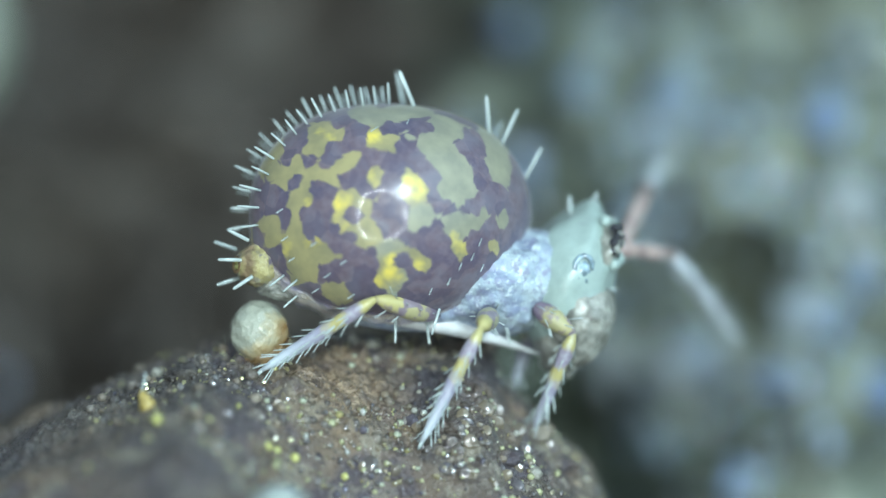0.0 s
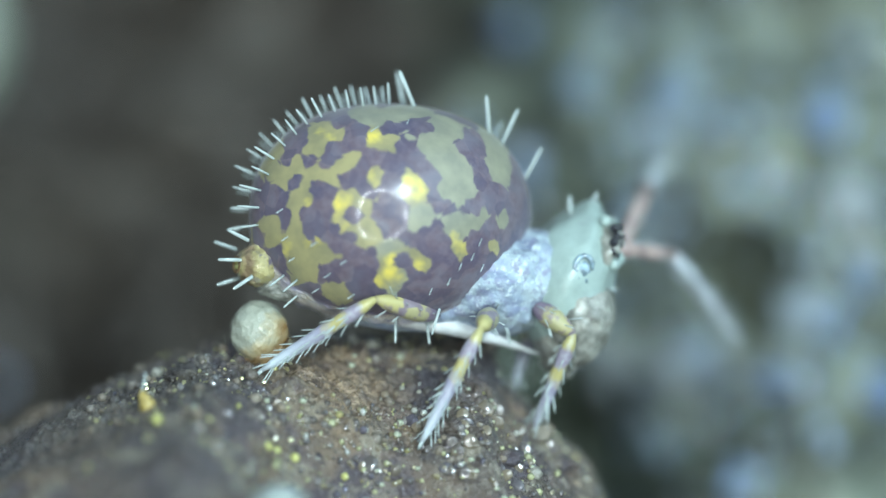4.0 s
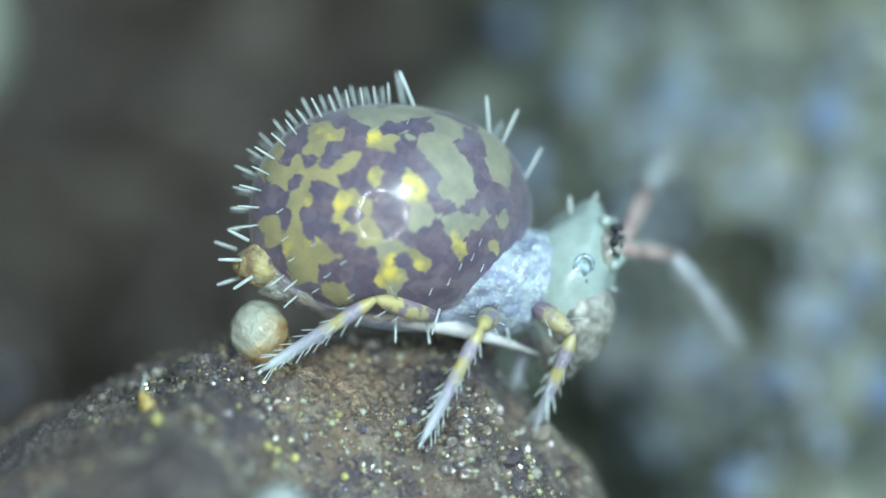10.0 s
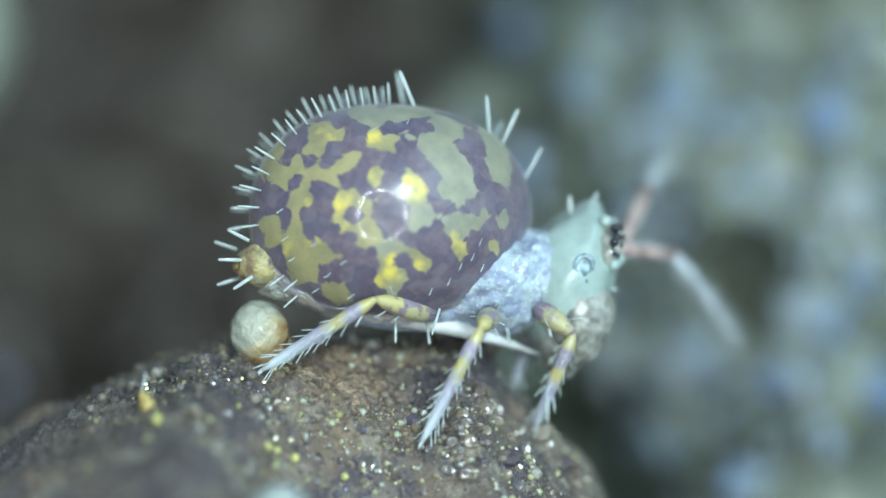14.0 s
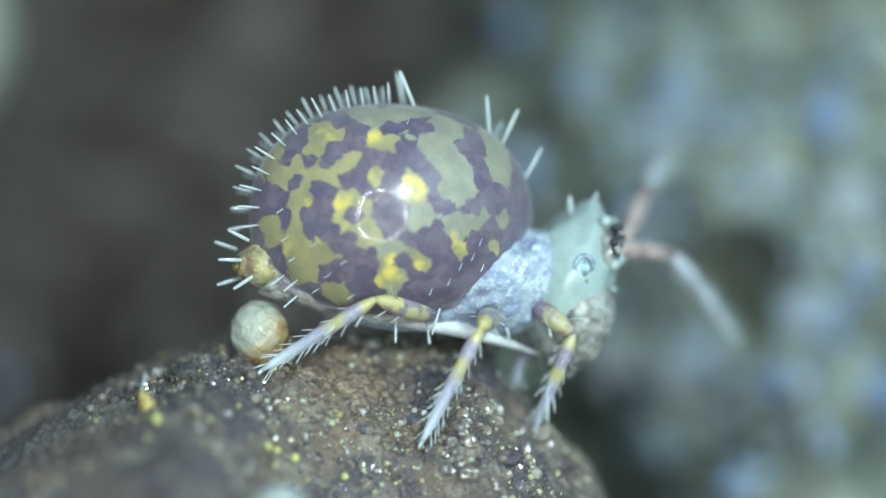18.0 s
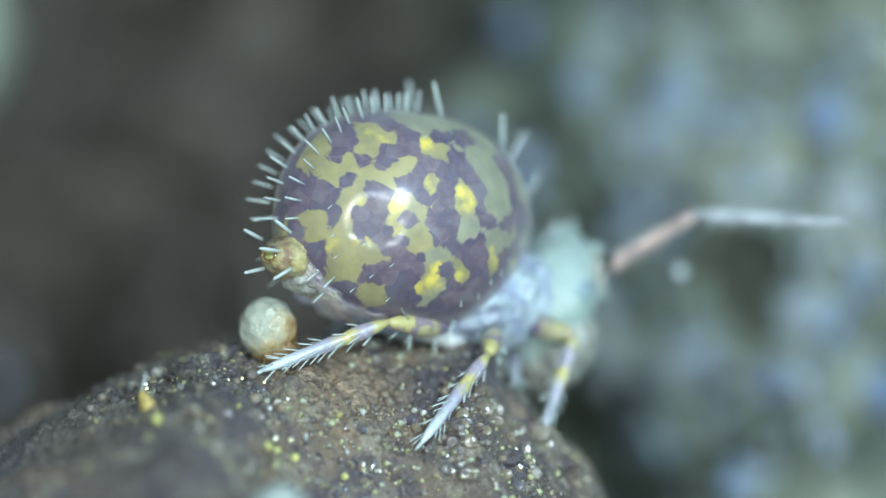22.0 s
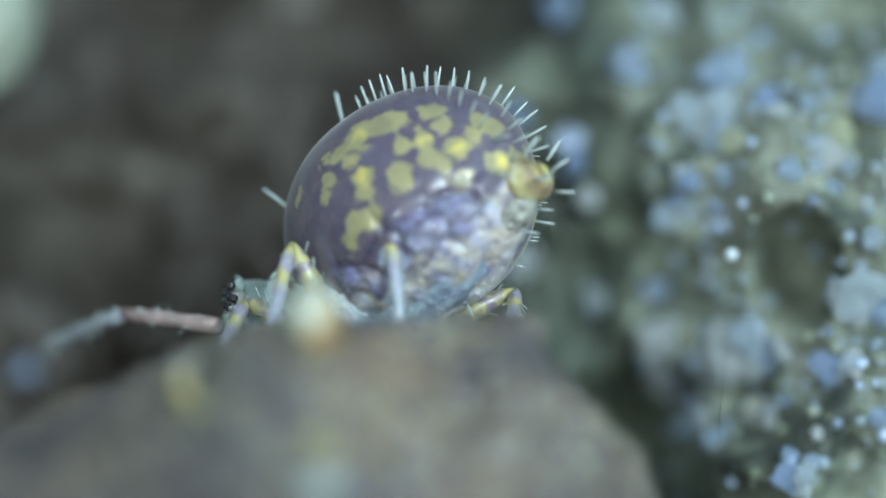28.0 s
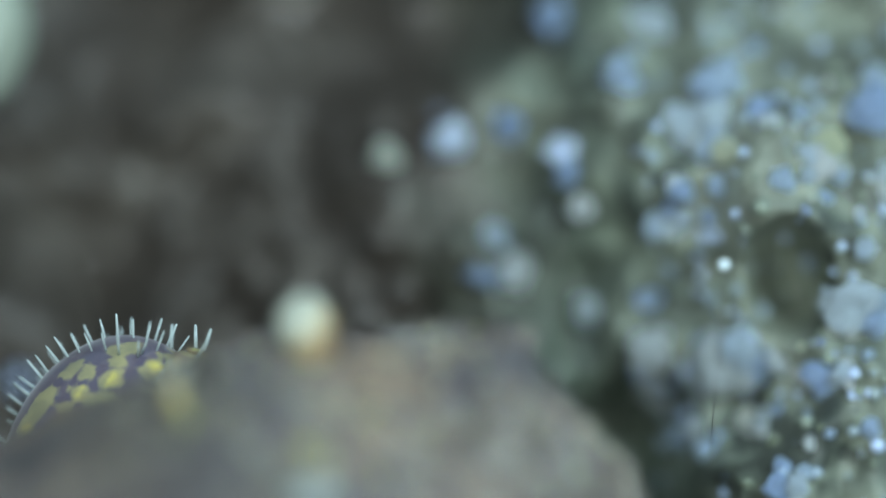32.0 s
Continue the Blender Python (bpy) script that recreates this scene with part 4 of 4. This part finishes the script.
def plant_seta(data, p, direction, parent):
    ob = new("seta", data)
    ob.parent = parent
    ob.matrix_basis = Matrix.Translation(p * MM) @ direction.to_track_quat("Z", "Y").to_matrix().to_4x4()
    return ob


def body_setae():
    rng = random.Random(3)
    short, mid, long = seta_mesh(0.074, 0.0048), seta_mesh(0.088, 0.0055), seta_mesh(0.150, 0.0080)
    for row in range(14):                                    # the dense crest over the back and rear
        a = R(94 + row * 7.1)
        width = 0.26 + 0.16 * math.sin(math.pi * row / 13)
        for k in range(3):
            s = (k - 0.6) * 0.8 * width + rng.uniform(-0.03, 0.03)
            p, n = surface_point(Vector((math.cos(a), s, math.sin(a))))
            lean = (n + Vector((rng.uniform(-0.12, 0.12) - 0.1, rng.uniform(-0.1, 0.1), 0))).normalized()
            plant_seta(rng.choice((short, short, mid)), p, lean, abdomen)
    for x, y, z, dx, dz in ((0.06, -0.10, 0.43, -0.45, 1), (0.07, 0.12, 0.43, -0.2, 1), (0.369, -0.10, 0.336, -0.12, 1), (0.429, -0.07, 0.299, 0.45, 1),
                            (0.417, 0.16, 0.26, 0.5, 1), (0.525, -0.06, 0.155, 0.5, 1)):
        plant_seta(long, Vector((x, y, z)), Vector((dx, 0.4 * y, dz)).normalized(), abdomen)
    for k in range(7):                                       # sparse fine ones round the tail
        a = R(178 + rng.uniform(-6, 45))
        p, n = surface_point(Vector((math.cos(a), rng.uniform(-0.4, 0.4), math.sin(a))))
        plant_seta(short, p, (n + Vector((-0.3, 0, rng.uniform(-0.3, 0.1)))).normalized(), abdomen)


body_setae()
tail_seta = seta_mesh(0.085, 0.008)
for x, y, z, dx, dz in ((-0.60, -0.10, -0.12, -1, 0.45), (-0.62, -0.06, -0.20, -1, -0.02), (-0.58, -0.10, -0.27, -0.8, -0.55), (-0.61, 0.08, -0.15, -1, 0.3), (-0.60, 0.06, -0.27, -0.9, -0.3)):
    plant_seta(tail_seta, Vector((x, y, z)), Vector((dx, 0.3 * y, dz)).normalized(), abdomen)
belly_seta = seta_mesh(0.10, 0.006)
for x, y, z, lean in ((0.0, -0.14, -0.41, 0.0), (0.13, -0.12, -0.41, 0.12), (0.44, -0.14, -0.40, 0.25), (0.16, -0.2, -0.38, -0.3)):
    plant_seta(belly_seta, Vector((x, y, z)), Vector((lean, -0.1, -1)).normalized(), abdomen)

flank_seta = seta_mesh(0.038, 0.0028)
for x, z in ((-0.36, -0.13), (-0.30, -0.25), (-0.33, -0.31), (-0.43, -0.19), (0.21, -0.20), (0.26, -0.16), (0.29, -0.10), (-0.46, -0.11), (-0.20, -0.33), (0.10, -0.30), (0.17, -0.26),
             (-0.25, -0.20), (0.31, -0.20), (-0.48, 0.0), (-0.13, 0.33), (0.0, 0.36)):
    p = Vector(on_flank(x, z, -1))
    plant_seta(flank_seta, p, Vector((-0.8 if x < 0 else -0.3, -0.5, -0.5)).normalized(), abdomen)

papilla = part("tail_lobe", lumpy(ball(0.080, 0.115, 0.080, 56, 36, centre=(-0.532, 0, -0.215), rough=0.10, freq=9), 0.016, 0.006), TAILSKIN, bug, "cream wrinkled tail lobe")
part("tail_valve", lumpy(ball(0.12, 0.070, 0.050, 64, 40, centre=(-0.400, 0, -0.298), rough=0.18, freq=7), 0.012, 0.006), FACE, papilla, "grey wrinkled tail valve")
part("vent_ring", tube([(-0.614 - 0.004 * math.cos(a), 0.042 * math.cos(a), -0.215 + 0.030 * math.sin(a)) for a in [k * math.pi / 8 for k in range(17)]], [0.007] * 17, 10), AMBER, papilla, "brown ring round the vent")
for s in (-1, 1):
    part("vent_lip", ball(0.010, 0.028, 0.011, 16, 10, centre=(-0.614, 0, -0.215 + 0.010 * s)), YELLOW, papilla, "yellow lip of the vent")
thorax = part("thorax", lumpy(ball(0.27, 0.26, 0.21, 72, 48, centre=(0.42, 0, -0.25), rough=0.12, freq=4), 0.014, 0.005), THORAX, bug, "pale bluish wrinkled thorax")
part("belly", ball(0.38, 0.17, 0.12, 40, 20, centre=(0.10, 0, -0.335), rough=0.14, freq=3), THORAX, bug, "pale bluish wet belly")
furcula = part("furcula", tube([(0.0, -0.06, -0.40), (0.2, -0.08, -0.43), (0.42, -0.07, -0.475), (0.61, -0.04, -0.53)], [0.035, 0.034, 0.024, 0.003], 12), FURCULA, bug, "white pointed springing fork")

def head_shape():
    """A wedge: narrow crown, full cheeks, leaning forward at the top."""
    bm = ball(0.20, 0.26, 0.34, 56, 40, rough=0.05, freq=2.5)
    for v in bm.verts:
        t = max(0, v.co.z / 0.33)
        v.co.x *= 1 - 0.40 * t * t
        v.co.y *= 1 - 0.25 * t * t
        low = max(0, -v.co.z / 0.34)
        v.co.x *= 1 + 0.12 * low
        v.co += Vector((0.14 + 0.05 * t + 0.11 * low ** 1.5, 0, -0.05 + 0.03 * low))
        v.co += v.normal * (0.010 * noise.noise(v.co * 9) + 0.006 * noise.noise(v.co * 21))
    return bm


# head, about the joint with the thorax
NECK = Vector((0.572, 0, -0.155))
head = part("head", head_shape(), HEAD, bug, "pale green rounded head")

part("face", lumpy(ball(0.158, 0.258, 0.20, 72, 48, centre=(0.225, 0, -0.18), rough=0.06, freq=5), 0.011, 0.005), FACE, head, "mottled grey face")
part("snout", lumpy(ball(0.07, 0.10, 0.07, 32, 20, centre=(0.22, 0, -0.35), rough=0.1, freq=4), 0.02, 0.01), FACE, head, "grey mouth cone")
part("collar", ball(0.16, 0.23, 0.19, 48, 30, centre=(0.0, 0, -0.065), rough=0.08, freq=4), THORAX, head, "pale collar")
CHEEK = plain("cheek_reflection", (0.24, 0.34, 0.40), 0.12, 1.0, 0.6, 22)
for s in (-1, 1):
    part("eye", lumpy(ball(0.045, 0.07, 0.085, 32, 20, centre=(0.255, s * 0.15, 0.12), rough=0.2, freq=9), 0.03, 0.01), FACE, head, "grey eye patch")
    for a, b in ((0, 0), (0.025, 0.02), (-0.025, 0.025), (0.03, -0.025), (-0.02, -0.03), (0.0, 0.05), (0.05, 0.0), (0.055, 0.04)):
        part("facet", ball(0.019, 0.019, 0.019, 12, 8, centre=(0.288 - abs(b) * 0.25 - a * 0.6, s * (0.190 + a * 1.0), 0.130 + 1.35 * b)), EYE, head, "black eye facet")
    for x, y, z, r in ((0.27, 0.12, 0.20, 0.030), (0.30, 0.10, 0.14, 0.032), (0.31, 0.12, 0.08, 0.034), (0.22, 0.17, 0.21, 0.024), (0.29, 0.19, 0.05, 0.024)):
        part("brow_knob", ball(r, r, r, 16, 12, centre=(x, s * y, z), rough=0.2, freq=20), HEAD, head, "pale knob by the eye")
    # the cheek's wet reflection, modelled as a blue swirl over a blue spot
    swirl = [(0.155 + 0.042 * (1 - 0.045 * k) * math.cos(0.55 * k), s * (0.262 - 0.001 * k), 0.0 + 0.055 * (1 - 0.045 * k) * math.sin(0.55 * k)) for k in range(16)]
    part("cheek_fold", tube(swirl, [0.004] + [0.011] * 14 + [0.004], 8), CHEEK, head, "bluish swirl painted as a wet reflection on the cheek")
    part("cheek_spot", ball(0.045, 0.03, 0.055, 20, 14, centre=(0.15, s * 0.235, -0.02), rough=0.35), CHEEK, head, "bluish spot painted as a wet reflection on the cheek")
head_seta = seta_mesh(0.07, 0.008)
for x, y, z, dx, dz in ((0.17, -0.03, 0.26, 0.35, 1), (0.10, -0.05, 0.215, -0.3, 1), (0.24, -0.06, 0.19, 0.6, 1), (0.19, 0.06, 0.25, 0.3, 1), (0.28, -0.10, -0.03, 1, -0.1),
                        (0.29, -0.08, -0.12, 1, -0.2), (0.26, -0.02, 0.14, 0.9, 0.5), (0.27, 0.08, 0.10, 1, 0.3), (0.27, -0.12, -0.2, 1, -0.3)):
    plant_seta(head_seta, Vector((x, y, z)), Vector((dx, 0, dz)).normalized(), head)


# limbs: every piece lies along its own x axis
def hairs(parent, length, radius, rows, size, tilt=0.6, seed=1):
    rng = random.Random(seed)
    data = seta_mesh(size, 0.0026)
    for k in range(rows):
        x = length * (0.12 + 0.86 * k / rows)
        for m in range(3):
            a = rng.uniform(0, 2 * math.pi)
            d = Vector((tilt + rng.uniform(0, 0.4), math.cos(a), math.sin(a))).normalized()
            plant_seta(data, Vector((x + rng.uniform(-0.01, 0.01), math.cos(a) * radius * 0.7, math.sin(a) * radius * 0.7)), d, parent)


def limb(name, length, radii, material, label):
    n = len(radii)
    ob = part(name, tube([(length * k / (n - 1), 0, 0) for k in range(n)], radii, 14), material, bug, label)
    return ob


LEGS = {}
for name, hip, upper, lower in (("hind", (0.17, 0.16, -0.40), 0.34, 0.55), ("middle", (0.38, 0.18, -0.38), 0.30, 0.52), ("front", (0.545, 0.17, -0.335), 0.21, 0.44)):
    for side, s in (("right", -1), ("left", 1)):
        u = limb("femur", upper, [0.012, 0.032, 0.042, 0.046, 0.043, 0.037, 0.029, 0.012], LEG, "yellow and purple banded thigh")
        low = limb("tibia", lower, [0.012, 0.027, 0.031, 0.025, 0.030, 0.025, 0.024, 0.022, 0.017, 0.006], TIBIA, "pale lilac shin with white bristles")
        part("claw", tube([(lower - 0.01, 0, 0), (lower + 0.015, 0, -0.008), (lower + 0.03, 0, -0.02)], [0.009, 0.007, 0.002], 8), SETA, low, "pale claw")
        hairs(low, lower, 0.030, 12, 0.066, 1.7, seed=len(LEGS) + 20)
        hairs(u, upper, 0.045, 4, 0.06, 1.0, seed=len(LEGS) + 40)
        LEGS[name, side] = (Vector((hip[0], s * hip[1] + (0.08 if s > 0 else 0), hip[2] + (0.08 if s > 0 else 0))), upper, lower, u, low)

FEELERS = {}
for side, s in (("right", -1), ("left", 1)):
    a = limb("antenna_base", 0.48, [0.034, 0.036, 0.030, 0.033, 0.028, 0.026], ANTENNA, "pinkish lower antenna")
    b = limb("antenna_tip", 0.63, [0.026, 0.030, 0.031, 0.030, 0.027, 0.020, 0.008], plain("bluish_antenna_tip", (0.34, 0.37, 0.40), 0.3, 0.2), "bluish ringed antenna tip")
    hairs(a, 0.42, 0.03, 6, 0.04, 0.7, seed=60 + s)
    hairs(b, 0.60, 0.03, 14, 0.04, 0.7, seed=70 + s)
    FEELERS[side] = (Vector((0.325 + 0.035 * s, s * 0.11, 0.12)), a, b)

# ---- what moves ----
# the body: seconds, place of the abdomen's centre, heading, nose-down pitch, roll
STANDING = [(0, -0.208, 0.19, 0.133, 13, 2, -2), (19.0, -0.207, 0.19, 0.133, 13, 2, -2), (19.5, -0.196, 0.19, 0.131, 14, 2, -2),
            (20.0, -0.178, 0.21, 0.128, 17, 2, -1), (20.5, -0.168, 0.24, 0.118, 22, 3, 0), (21.0, -0.155, 0.27, 0.100, 27, 5, 2),
            (21.5, -0.160, 0.32, 0.090, 31, 7, 4), (22.0, -0.162, 0.36, 0.105, 35, 8, 0)]
TURNING = [(22.4, -0.165, 0.38, 0.120, 37, 4, -2), (22.7, -0.170, 0.42, 0.170, 38, 0, -5), (23.0, -0.165, 0.48, 0.188, 40, -1, -6),
           (23.4, -0.180, 0.60, 0.180, 46, 6, -5), (23.5, -0.050, 0.90, 0.150, 75, 36, 0), (23.7, -0.060, 1.05, 0.130, 92, 58, 0),
           (24.0, -0.117, 1.20, 0.105, 98, 77, 0), (24.4, -0.085, 1.20, 0.105, 108, 70, 5), (25.0, -0.071, 1.25, 0.130, 125, 60, 14),
           (25.5, -0.075, 1.30, 0.132, 127, 55, 15)]
CLIMBING = [(26.5, -0.110, 1.50, 0.115, 138, 40, 16), (27.5, -0.175, 1.72, 0.095, 149, 25, 17), (28.0, -0.300, 1.72, 0.080, 151, 33, 15),
            (28.5, -0.445, 1.72, 0.019, 150, 45, 17), (29.0, -0.650, 1.72, -0.115, 149, 58, 16), (29.5, -0.834, 1.74, -0.271, 145, 68, 11),
            (30.0, -0.850, 1.74, -0.313, 144, 74, 8), (30.4, -0.870, 1.74, -0.322, 144, 74, 8), (30.7, -0.945, 1.74, -0.420, 143, 71, 6),
            (31.0, -1.070, 1.75, -0.502, 143, 69, 5), (31.5, -1.250, 1.76, -0.790, 143, 70, 4), (32.0, -1.435, 1.78, -0.925, 142, 69, 3)]
BODY = STANDING + TURNING + CLIMBING
# the head against the body: seconds, turn to its left, nose-down pitch
HEAD_TURN = [(0, 0, 13), (19, 0, 13), (20.5, 3, 15), (21, 2, 17), (22, 3, 10), (23, 3, 0), (24, 0, 0), (27.2, 30, 2), (28.5, 25, 5), (29.5, 5, 5), (32, 0, 5)]
# antennae: seconds, then across and up for the lower and the upper piece
FEEL_RIGHT = [(0, 0.245, -0.025, 0.30, -0.37), (19, 0.245, -0.025, 0.30, -0.37), (19.5, 0.26, -0.01, 0.38, -0.36), (20, 0.28, -0.02, 0.42, -0.45), (20.5, 0.44, 0.13, 0.55, -0.20),
              (21, 0.45, 0.12, 0.58, -0.19), (21.5, 0.43, 0.15, 0.58, -0.17), (22, 0.40, 0.24, 0.54, -0.03), (22.5, 0.34, 0.20, 0.5, 0.1), (23, 0.22, 0.28, 0.45, 0.05),
              (23.5, 0.3, 0.1, 0.4, -0.2), (24.0, 0.2, -0.1, 0.2, -0.3), (27.5, -0.05, -0.2, -0.1, -0.3), (32, -0.1, -0.2, -0.2, -0.3)]
# how far the right antenna reaches away from the lens, or towards it
TOWARDS = [(0, 1), (19, 1), (19.6, 0.1), (20.1, -0.9), (21.7, -0.9), (22.5, 0.2), (23, 1), (32, 1)]
FEEL_LEFT = [(0, 0.13, 0.27, 0.10, 0.16), (19, 0.13, 0.27, 0.10, 0.16), (19.6, 0.12, 0.12, 0.3, 0.0), (20.5, 0.1, 0.0, 0.2, -0.2), (23, 0.05, 0.0, 0.1, -0.3), (24, -0.2, 0.2, -0.3, -0.05),
             (25, -0.36, 0.26, -0.55, -0.20), (25.5, -0.36, 0.24, -0.50, -0.20), (27.5, -0.34, 0.11, -0.25, -0.17), (28, -0.38, 0.05, -0.34, -0.14), (29, -0.3, -0.1, -0.3, -0.3), (32, -0.3, -0.1, -0.3, -0.3)]
# feet set down on the bark: seconds, across, deep; later rows step there
STEPS = {("hind", "right"): [(0, -0.72, -0.05), (22.6, -0.72, -0.05), (23.0, -0.224, 0.14), (23.85, -0.224, 0.14), (24.0, 0.13, 0.58), (28.6, 0.13, 0.60)],
         ("middle", "right"): [(0, -0.087, -0.16), (22.3, -0.087, -0.16), (22.6, 0.33, 0.2), (23.5, 0.33, 0.2), (24.0, 0.30, 0.55), (27.0, 0.25, 1.0), (28.6, 0.1, 1.3)],
         ("front", "right"): [(0, 0.36, 0.24), (20.5, 0.36, 0.24), (20.9, 0.40, 0.27), (23.3, 0.38, 0.27), (23.7, 0.45, 0.9), (27, 0.1, 2.0), (28.6, -0.2, 2.1)],
         ("hind", "left"): [(0, -0.45, 0.70), (22, -0.45, 0.70), (23.4, -0.40, 0.75), (23.8, -0.345, 0.55), (28.6, -0.345, 0.60)],
         ("middle", "left"): [(0, 0.05, 0.75), (22, 0.05, 0.75), (23.4, 0.0, 0.9), (24, -0.5, 1.1), (27, -0.72, 1.1), (28.6, -0.85, 1.1)],
         ("front", "left"): [(0, 0.285, 0.43), (23, 0.285, 0.43), (23.5, 0.0, 1.3), (24.2, -0.4, 1.5), (27, -0.85, 1.2), (28.6, -1.1, 1.3)]}
# feet on the back of the crumb, then reaching down: seconds, across, deep, up
LATE = {("hind", "left"): [(27.5, -0.331, 1.20, -0.415), (28.5, -0.341, 1.22, -0.434), (29.2, -0.47, 1.28, -0.34)], ("middle", "left"): [(27.5, -0.81, 1.22, -0.45), (28.5, -0.935, 1.22, -0.47), (29.2, -1.24, 1.32, -0.43)],
        ("front", "left"): [(27.5, -0.976, 1.25, -0.45), (28.5, -1.135, 1.25, -0.53), (29.2, -1.36, 1.30, -0.72)], ("hind", "right"): [(27.5, 0.135, 1.22, -0.477), (28.5, 0.048, 1.25, -0.40), (29.2, 0.19, 1.28, -0.335)]}
KNEES = {("hind", "left"): (0.35, -0.5, 1.2), ("middle", "left"): (-0.8, -0.3, 1.1), ("front", "left"): (-1.0, -0.2, 0.4), ("hind", "right"): (0.9, -0.6, 0.15)}
REST = {"hind": (0.30, 0.45, -0.50), "middle": (0.30, 0.55, -0.60), "front": (0.70, 0.50, -0.60)}
EGG_ROWS = [(0, -0.725, 0.12, -0.325), (19, -0.725, 0.12, -0.325), (21, -0.710, 0.13, -0.320), (22, -0.692, 0.14, -0.312), (22.5, -0.705, 0.14, -0.306),
            (23, -0.675, 0.15, -0.282), (23.5, -0.672, 0.15, -0.282), (24, -0.675, 0.15, -0.290), (25.5, -0.675, 0.15, -0.296), (27.4, -0.675, 0.15, -0.318), (32, -0.675, 0.15, -0.318)]


def between(rows, t):
    """The values at t, eased from row to row."""
    for a, b in zip(rows, rows[1:]):
        if t <= b[0]:
            k = min(1, max(0, (t - a[0]) / (b[0] - a[0])))
            return [p + (q - p) * k for p, q in zip(a[1:], b[1:])]
    return list(rows[-1][1:])


def body_at(t):
    x, y, z, head_way, pitch, roll = between(BODY, t)
    turn = Matrix.Rotation(R(head_way), 4, "Z") @ Matrix.Rotation(R(pitch), 4, "Y") @ Matrix.Rotation(R(roll), 4, "X")
    return Matrix.Translation((x, y, z)) @ turn


def head_at(t):
    turn, pitch = between(HEAD_TURN, t)
    return Matrix.Translation(NECK) @ Matrix.Rotation(R(turn), 4, "Z") @ Matrix.Rotation(R(pitch), 4, "Y")


def along(p, d, up=Vector((0, 0, 1))):
    """The pose of a limb piece that starts at p and points along d."""
    x = d.normalized()
    y = up.cross(x)
    if y.length < 1e-4:
        y = Vector((0, 1, 0))
    y.normalize()
    z = x.cross(y)
    m = Matrix((x, y, z)).transposed().to_4x4()
    m.translation = p
    return m


def metres(m):
    m = m.copy()
    m.translation = m.translation * MM
    return m


def foot_at(key, t):
    rows = STEPS[key]
    x, y = between(rows, t)
    lift = 0
    for a, b in zip(rows, rows[1:]):
        if a[0] < t < b[0] and b[0] - a[0] < 1.0:
            lift = 0.12 * math.sin(math.pi * (t - a[0]) / (b[0] - a[0]))
    planted = Vector((x, y, bark_height(x, y, 0.0) + 0.03 + lift))
    if key in LATE and t > 25.6:
        x, y, z = between(LATE[key], t)
        planted = planted.lerp(Vector((x, y, max(z, bark_height(x, y, 0.0) + 0.02))), smooth(25.6, 27.2, t))
    rx, ry, rz = REST[key[0]]
    rest = body_at(t) @ Vector((rx, ry if key[1] == "left" else -ry, rz))
    return planted.lerp(rest, smooth(29.2, 29.9, t))


def leg_poses(key, t):
    hip, upper, lower, _, _ = LEGS[key]
    inv = body_at(t).inverted()
    foot = inv @ foot_at(key, t)
    way = foot - hip
    d = min(max(way.length, abs(upper - lower) + 0.02), upper + lower - 0.005)
    w = way.normalized()
    s = -1 if key[1] == "right" else 1
    pole = {"hind": Vector((-0.25, 1.3 * s, 1.0)), "middle": Vector((0.1, 1.2 * s, 0.8)), "front": Vector((0.7, 0.8 * s, 0.6))}[key[0]]
    late = (inv.to_3x3() @ Vector(KNEES.get(key, (0, -0.5, 1)))).normalized()
    pole = pole.normalized().lerp(late, (0.35 * smooth(23.4, 24.3, t) + 0.65 * smooth(25, 27, t)) * (1 - 0.6 * smooth(29.2, 29.9, t)))
    pole = (pole - w * pole.dot(w)).normalized()
    c = (upper ** 2 + d ** 2 - lower ** 2) / (2 * d)
    knee = hip + w * c + pole * math.sqrt(max(upper ** 2 - c ** 2, 0))
    return along(hip, knee - hip, pole), along(knee, hip + w * d - knee, pole)


def feeler_poses(side, t):
    rows = FEEL_RIGHT if side == "right" else FEEL_LEFT
    ax, az, bx, bz = between(rows, t)
    turn = body_at(t).to_3x3().inverted()
    deep = between(TOWARDS, t)[0] if side == "right" else 1.0
    base = head_at(t) @ FEELERS[side][0]
    a = turn @ Vector((ax, deep * math.sqrt(max(0.48 ** 2 - ax * ax - az * az, 0)), az))
    b = turn @ Vector((bx, deep * math.sqrt(max(0.63 ** 2 - bx * bx - bz * bz, 0)), bz))
    return along(base, a), along(base + a.normalized() * 0.47, b)


def motions():
    times = [0, 9, 14, 18.9] + [19 + 0.1 * k for k in range(131)]
    walk(bug, [(t, metres(body_at(t))) for t in times])
    walk(head, [(t, metres(head_at(t))) for t in times])
    for key, leg in LEGS.items():
        walk(leg[3], [(t, metres(leg_poses(key, t)[0])) for t in times])
        walk(leg[4], [(t, metres(leg_poses(key, t)[1])) for t in times])
    for side, (_, a, b) in FEELERS.items():
        walk(a, [(t, metres(feeler_poses(side, t)[0])) for t in times])
        walk(b, [(t, metres(feeler_poses(side, t)[1])) for t in times])
    walk(egg, [(t, metres(Matrix.Translation((x, y, z)))) for t, x, y, z in EGG_ROWS])


motions()
